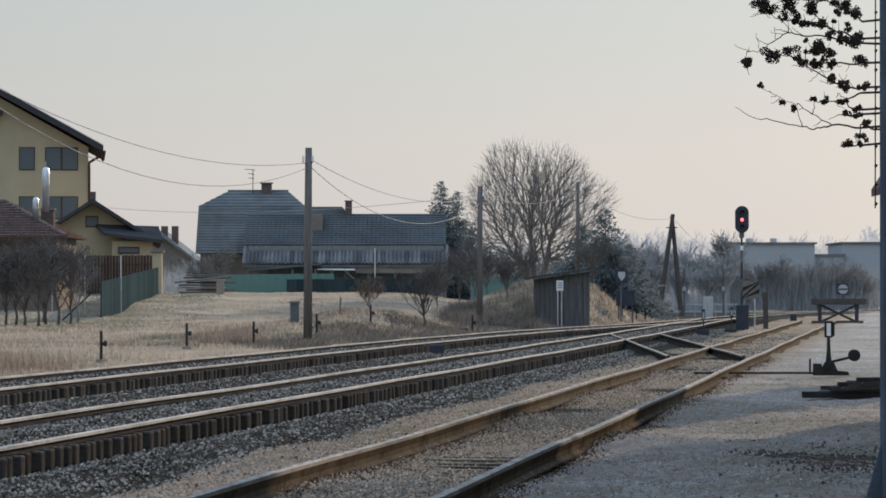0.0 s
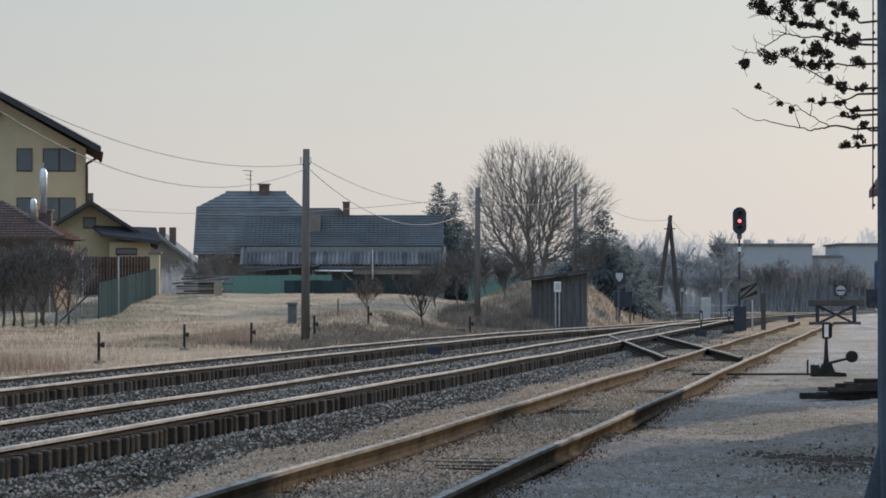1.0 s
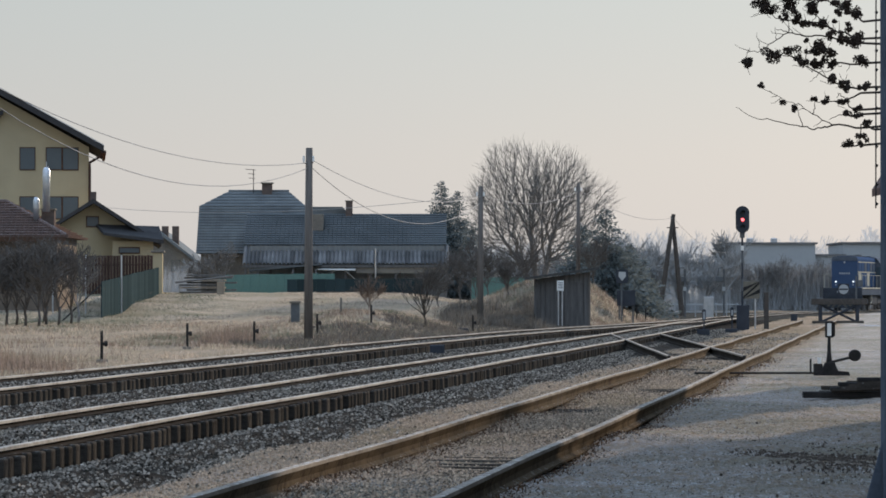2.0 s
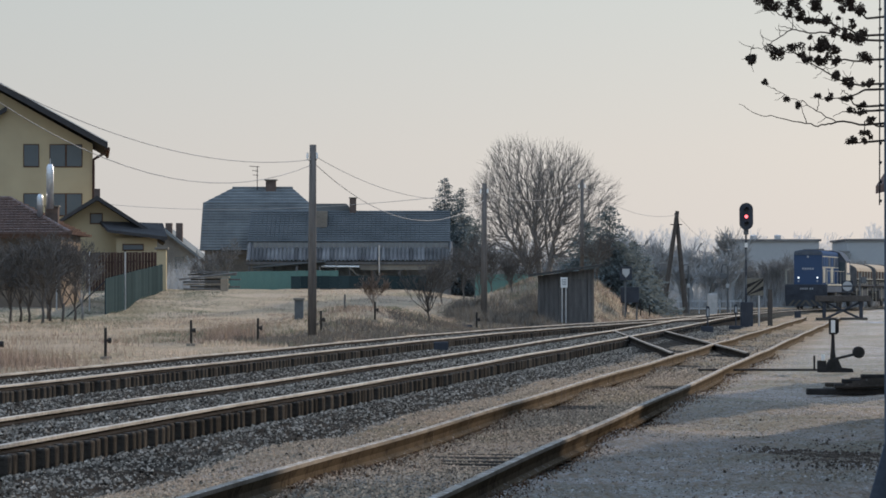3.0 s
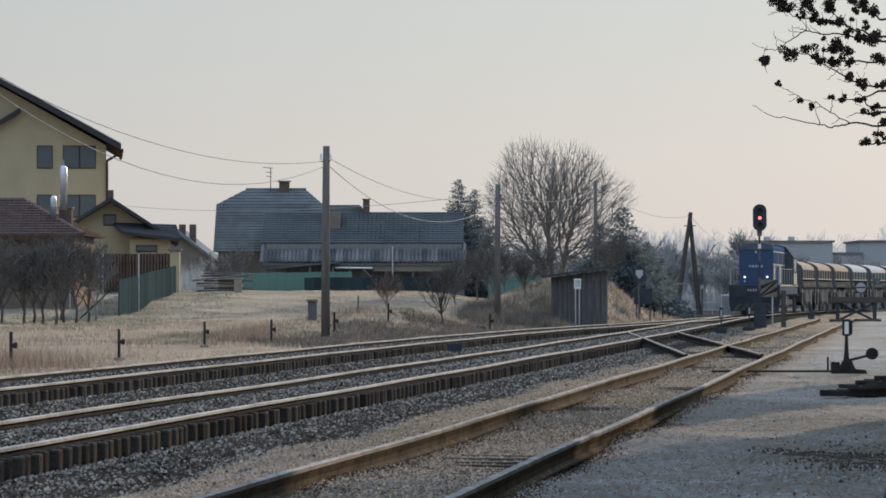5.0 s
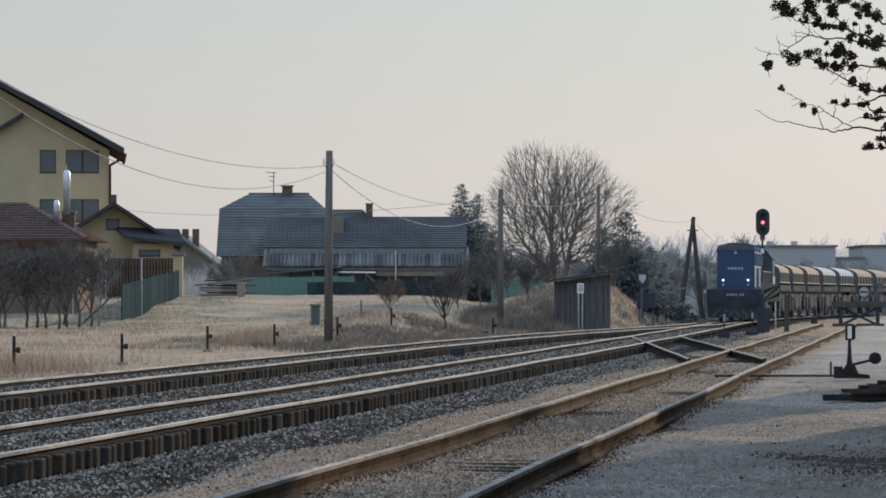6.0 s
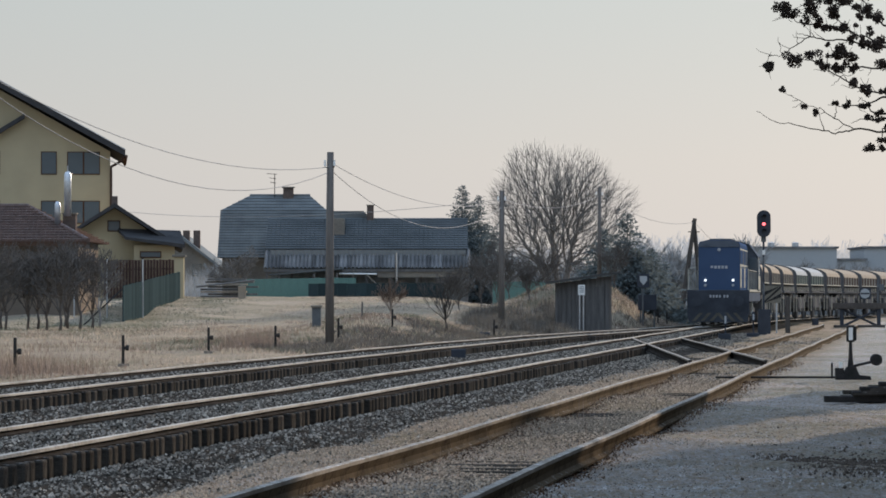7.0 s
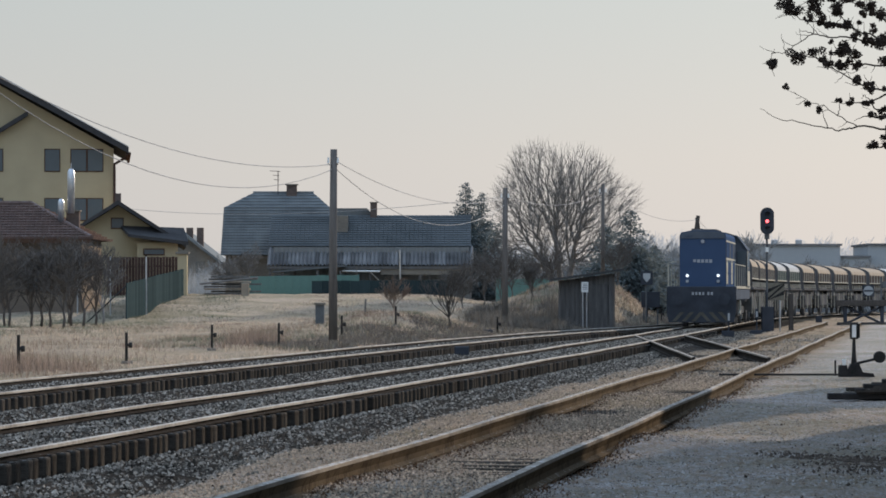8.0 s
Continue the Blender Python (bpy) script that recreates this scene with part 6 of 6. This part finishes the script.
# ---- loose stones and dry plants ----
def scatter(name, label, category, x, y, lo, hi, material, seed, sink=.35, height=None, top_only=False):
    rng = np.random.RandomState(seed)
    base = np.array([(1, 0, 0), (-1, 0, 0), (0, 1, 0), (0, -1, 0), (0, 0, 1), (0, 0, -1)], float)
    tri = np.array([(0, 2, 4), (2, 1, 4), (1, 3, 4), (3, 0, 4), (2, 0, 5), (1, 2, 5), (3, 1, 5), (0, 3, 5)])
    if top_only:
        tri = tri[:4]
    z = (height or ground_z)(x, y)
    n = len(x)
    size = lo + (hi - lo) * rng.rand(n) ** 2
    v = base[None] * size[:, None, None] * rng.uniform(.6, 1.25, (n, 6, 3))
    ang, tilt = rng.rand(n) * 6.283, rng.uniform(-.6, .6, n)
    c, s = np.cos(ang)[:, None], np.sin(ang)[:, None]
    vx, vy, vz = v[..., 0] * c - v[..., 1] * s, v[..., 0] * s + v[..., 1] * c, v[..., 2]
    ct, st = np.cos(tilt)[:, None], np.sin(tilt)[:, None]
    vx, vz = vx * ct - vz * st, vx * st + vz * ct
    v = np.stack([vx + x[:, None], vy + y[:, None], vz + (z + size * sink)[:, None]], -1).reshape(-1, 3)
    f = (tri[None] + 6 * np.arange(n)[:, None, None]).reshape(-1, 3)
    tagged(new(name, pieces(name, v.tolist(), f.tolist(), material)), label, category, kind="stuff")


def stones():
    rng = np.random.RandomState(12)
    n = 175000
    y = 24 + (150 - 24) * rng.rand(n) ** 1.6
    x = np.where(rng.rand(n) < .6, LINE_MAIN(y), LINE_LOOP(y)) + np.where(rng.rand(n) < .14, np.clip(rng.randn(n) * 1.7, -3, 3.3), rng.uniform(-2.4, 2.45, n))
    x = np.where(rng.rand(n) < .14, LINE_LOOP(y) + rng.rand(n) * (LINE_MAIN(y) - LINE_LOOP(y)), x)
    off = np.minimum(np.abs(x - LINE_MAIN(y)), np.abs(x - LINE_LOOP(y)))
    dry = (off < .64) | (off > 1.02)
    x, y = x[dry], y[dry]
    n2 = 9000
    y2 = rng.uniform(66, 128, n2)
    x2 = LINE_MAIN(y2) + rng.uniform(1.5, 5.0, n2)
    ok = x2 < LINE_SIDING(y2) + 2.2
    scatter("ballast_stones", "loose grey frosted ballast stones along the tracks", "ballast",
            np.concatenate([x, x2[ok]]), np.concatenate([y, y2[ok]]), .010, .030, M["stone"], 13, .15, bed_z, top_only=True)
    n = 50000
    y = 22 + 70 * rng.rand(n) ** 1.6
    x = LINE_SIDING(y) + .5 + rng.rand(n) * (2.6 + .055 * y)
    scatter("yard_clods", "frosted clods and grit on the yard ground", "soil", x, y, .004, .013, M["clod"], 14, .5, top_only=True)
    n = 60000
    y = 23 + 75 * rng.rand(n) ** 1.6
    x = LINE_MAIN(y) + 2.3 + rng.rand(n) * (LINE_SIDING(y) - LINE_MAIN(y) - 1.6)
    scatter("tan_grit", "trodden tan grit between main track and siding", "soil", x, y, .005, .021, M["grit"], 16, .1, top_only=True)
    n = 4180
    y = 33 + rng.randn(n) * 1.5
    x = 3.3 + rng.randn(n) * .34 + .03 * (y - 33)
    x[4100:], y[4100:] = 1.2 + rng.rand(n - 4100) * 3.4, rng.uniform(26, 50, n - 4100)
    scatter("bare_clods", "heap of dark bare soil clods on the frosted yard", "soil", x, y, .007, .020, M["dark_clod"], 15, .7)


def debris():
    """Small dark crumbs and bits of bark on the siding bed and the yard."""
    rng = np.random.RandomState(52)
    n = 11000
    y = 24 + 50 * rng.rand(n) ** 1.4
    scatter("siding_crumbs", "dark crumbs and bark bits between the siding rails", "soil", LINE_SIDING(y) + rng.uniform(-.68, .68, n), y, .004, .015, M["dark_clod"], 53, .3, top_only=True)
    n = 16000
    y = 24 + 32 * rng.rand(n) ** 1.4
    clump = np.sin(y * 3.1) * np.sin(y * 1.3 + 1) * .3
    scatter("yard_crumbs", "dark crumbs strewn over the frosted yard", "soil", LINE_SIDING(y) + .85 + rng.rand(n) ** 1.3 * 3.4 + clump, y, .003, .011, M["dark_clod"], 54, .8, top_only=True)


def yard_crust():
    """Crusted, trodden soil of the yard as a fine uneven sheet."""
    rng = np.random.RandomState(41)
    ys = np.concatenate([np.arange(23, 45, .10), np.arange(45, 66, .2)])
    us = np.arange(0, 5.2, .036)
    Y, U = np.meshgrid(ys, us, indexing="ij")
    X = LINE_SIDING(Y) + .86 + U * (Y / 40)
    bumps = 0 * X
    for k in range(26):
        a, f = rng.rand() * 6.283, rng.uniform(2.5, 16)
        bumps += np.sin(X * f * math.cos(a) + Y * f * .6 * math.sin(a) + rng.rand() * 6.283) / f ** .45
    rough = .5 + .5 * np.sin(X * 1.3 + 2) * np.sin(Y * .7)
    Z = ground_z(X, Y) + .004 + .0085 * np.maximum(bumps, -1.2) * (.45 + rough) + .008 * rng.randn(*X.shape) - .03 * (1 - smooth(U, 0, .25)) - .03 * smooth(U, 4.8, 5.2)
    n = len(us)
    faces = [(j * n + i, j * n + i + 1, (j + 1) * n + i + 1, (j + 1) * n + i) for j in range(len(ys) - 1) for i in range(n - 1)]
    me = pieces("yard_crust", np.stack([X, Y, Z], -1).reshape(-1, 3).tolist(), faces, M["ground"], smooth=True)
    cover = np.stack([0 * X, 0 * X, 0 * X + .60, 0 * X + 1], -1).reshape(-1).astype(np.float32)
    me.attributes.new("cover", "FLOAT_COLOR", "POINT").data.foreach_set("color", cover)
    tagged(new("yard_crust", me), "uneven frosted soil crust of the yard", "ground", kind="structure")


yard_crust()


def blades(name, label, x, y, h, w, material, lean=.35, seed=1):
    rng = np.random.RandomState(seed)
    n = len(x)
    z = ground_z(x, y) - .02
    a = rng.rand(n) * 6.283
    l = rng.randn(n) * lean
    hh = h * rng.uniform(.2, 1.2, n)
    dx, dy = np.cos(a), np.sin(a)
    p0 = np.stack([x - dx * w, y - dy * w, z], -1)
    p1 = np.stack([x + dx * w, y + dy * w, z], -1)
    tip = np.stack([x + dy * l * hh, y - dx * l * hh, z + hh], -1)
    v = np.stack([p0, p1, tip], 1).reshape(-1, 3)
    f = np.arange(3 * n).reshape(-1, 3)
    me = pieces(name, v.tolist(), f.tolist(), material)
    tagged(new(name, me), label, "grass", kind="stuff")


def plants():
    rng = np.random.RandomState(3)
    n = 100000
    y = 55 + 175 * rng.rand(n) ** 1.25
    x = LINE_LOOP(np.minimum(y, 190)) - 2.4 - 19 * rng.rand(n) ** 1.5
    keep = (x < .5 + .02 * (y - 60)) | (y < 160)
    blades("dry_grass", "pale dry frosted meadow grass", x[keep], y[keep], .065, .007, M["straw"], .7, 4)
    n = 3600
    cx, cy = rng.uniform(-13.5, -6.6, 170), 66 + 38 * rng.rand(170) ** 1.2
    k = rng.randint(0, 170, n)
    x, y = cx[k] + rng.randn(n) * .4, cy[k] + rng.randn(n) * 1.4
    ok = LINE_LOOP(y) - x > 2.2
    blades("dry_weeds", "tall brown withered weeds beside the track", x[ok], y[ok], .20, .006, M["weed"], .7, 5)
    n = 1500
    x, y = -5.9 + rng.randn(n) * .38, 106 + rng.randn(n) * 2.6
    ok = LINE_LOOP(y) - x > 2.0
    blades("dry_weeds", "clump of brown withered weeds by the posts", x[ok], y[ok], .48, .007, M["weed"], .7, 6)
    n = 3600
    x, y = -8.9 + rng.randn(n) * 1.0, 71 + rng.randn(n) * 3.0
    ok = LINE_LOOP(y) - x > 2.3
    blades("dry_weeds", "dark brown withered stalks beside the track", x[ok], y[ok], .36, .006, M["weed"], .4, 36)
    for name, label, material, count, seed in (("bank_grass", "brown tufted grass on the bank", "weed", 150, 7), ("bank_tufts", "dull green frosted tufts on the bank", "tuft", 130, 17),
                                               ("straw_tufts", "pale straw tufts in the meadow", "straw", 260, 18)):
        cy = rng.uniform(96, 175, count) if material != "straw" else rng.uniform(70, 200, count)
        cx = LINE_LOOP(np.minimum(cy, 190)) - 2.1 - (6 if material != "straw" else 16) * rng.rand(count) ** 1.2
        k = rng.randint(0, count, count * 90)
        x, y = cx[k] + rng.randn(len(k)) * .3, cy[k] + rng.randn(len(k)) * .5
        ok = LINE_LOOP(np.minimum(y, 190)) - x > 1.9
        blades(name, label, x[ok], y[ok], .16, .010, M[material], .9, seed)
    k = rng.randint(0, 80, 15000)
    cx, cy = rng.uniform(.1, 3.6, 80), rng.uniform(140, 160, 80)
    blades("hut_scrub", "dark tangled dead scrub beside the hut", cx[k] + rng.randn(15000) * .22, cy[k] + rng.randn(15000) * .5, .55, .010, M["bank"], .85, 46)
    for label, material, n, seed in (("brown withered grass on the bank beside the hut", "weed", 9000, 61), ("dull frosted tufts on the bank beside the hut", "tuft", 4000, 62), ("pale dry grass on the bank beside the hut", "straw", 7000, 63)):
        cy = rng.uniform(152, 184, 140)
        cx = LINE_LOOP(cy) - 1.9 - 6 * rng.rand(140)
        k = rng.randint(0, 140, n)
        blades("bank_grass", label, cx[k] + rng.randn(n) * .25, cy[k] + rng.randn(n) * .6, .24, .012, M[material], .8, seed)
    n = 26000
    y = rng.uniform(98, 150, n)
    x = LINE_LOOP(y) - 2.3 - 2.6 * rng.rand(n) ** 1.3 - .6 * np.sin(y * .5)
    blades("bank_weeds", "dark withered weeds on the bank above the track", x, y, .19, .013, M["bank"], 1.1, 45)
    for label, material, count, seed in (("low brown tufts across the field", "weed", 260, 31), ("low green frosted tufts by the orchard", "tuft", 330, 32), ("low pale tufts across the field", "straw", 420, 33)):
        cy = rng.uniform(105, 215, count)
        cx = LINE_LOOP(np.minimum(cy, 190)) - 4 - 18 * rng.rand(count)
        if material == "tuft":
            cx, cy = rng.uniform(-20, -11, count), rng.uniform(118, 200, count)
        k = rng.randint(0, count, count * 60)
        blades("field_tufts", label, cx[k] + rng.randn(len(k)) * .45, cy[k] + rng.randn(len(k)) * .8, .13, .012, M[material], 1.0, seed)
    n = 2600
    y = 26 + 60 * rng.rand(n)
    blades("strip_weeds", "sparse withered weeds on the trodden strip", LINE_MAIN(y) + 2.5 + 1.9 * rng.rand(n), y, .06, .004, M["weed"], 1.0, 34)
    n = 9000
    y = 26 + 90 * rng.rand(n) ** 1.5
    x = LINE_SIDING(y) + rng.uniform(-2.6, 1.6, n)
    blades("yard_grass", "sparse dry grass between siding rails", x, y, .05, .005, M["straw"], .8, 8)
    n = 900
    y = rng.uniform(30, 50, n)
    x = LINE_SIDING(y) + rng.randn(n) * .35
    blades("stalks", "few thin dry stalks between the rails", x[:40], y[:40], .42, .004, M["weed"], .08, 9)
    n = 26000
    y = 24 + 60 * rng.rand(n) ** 1.3
    x = LINE_SIDING(y) + .75 + rng.randn(n) * .16
    x = np.where(rng.rand(n) < .5, x - 1.5, x)
    blades("leaf_litter", "brown dead leaves along the siding rails", x, y, .04, .022, M["leaf"], 1.2, 10)


def far_hedge():
    rng = np.random.RandomState(21)
    n = 20000
    x, y = rng.uniform(-50, 32, n), rng.uniform(285, 300, n)
    blades("far_hedge", "low frosted hedge paled by mist across the far field", x, y, 2.2, .018, M["hazed_twigs"], .5, 22)
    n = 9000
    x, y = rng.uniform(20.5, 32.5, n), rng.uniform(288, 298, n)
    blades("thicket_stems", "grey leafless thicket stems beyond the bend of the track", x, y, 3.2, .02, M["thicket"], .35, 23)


stones()
debris()
plants()
far_hedge()


def crossing_road():
    bm = bmesh.new()
    ys, xs = (158, 161, 164), np.arange(17.5, 60, 2.5)
    rows = [[bm.verts.new((x, y + .1 * (x - 17.5), gz(x, y + .1 * (x - 17.5)) + .03)) for x in xs] for y in ys]
    for a, b in zip(rows, rows[1:]):
        for i in range(len(xs) - 1):
            bm.faces.new((a[i], a[i + 1], b[i + 1], b[i]))
    mesh_thing("road", bm, M["road"], "pale frosted road beside the buffer stop", "road", kind="structure")


crossing_road()


# ---- movement ----
def train_y(t):
    return 144.8 + 16.9 * (8 - t) + 0.28 * (8 - t) ** 2


LINE_S = np.arange(60.0, 620.0, 0.5)
LINE_X = np.array([main_bend(y) if y < 420 else main_bend(420) + (y - 420) * 0.39 for y in LINE_S])
LINE_D = np.concatenate([[0], np.cumsum(np.hypot(np.diff(LINE_S), np.diff(LINE_X)))])


def on_line(t, back):
    """Pose on the main track, a number of metres behind the train's head."""
    d = float(np.interp(train_y(t), LINE_S, LINE_D)) + back
    y, x = float(np.interp(d, LINE_D, LINE_S)), float(np.interp(d, LINE_D, LINE_X))
    y2, x2 = float(np.interp(d + 1, LINE_D, LINE_S)), float(np.interp(d + 1, LINE_D, LINE_X))
    return pose(x, y, 0, 0, 0, -math.degrees(math.atan2(x2 - x, y2 - y)))


def motions():
    for car, back in TRAIN:
        walk(car, [(0.25 * i, on_line(0.25 * i, back)) for i in range(33)])


motions()
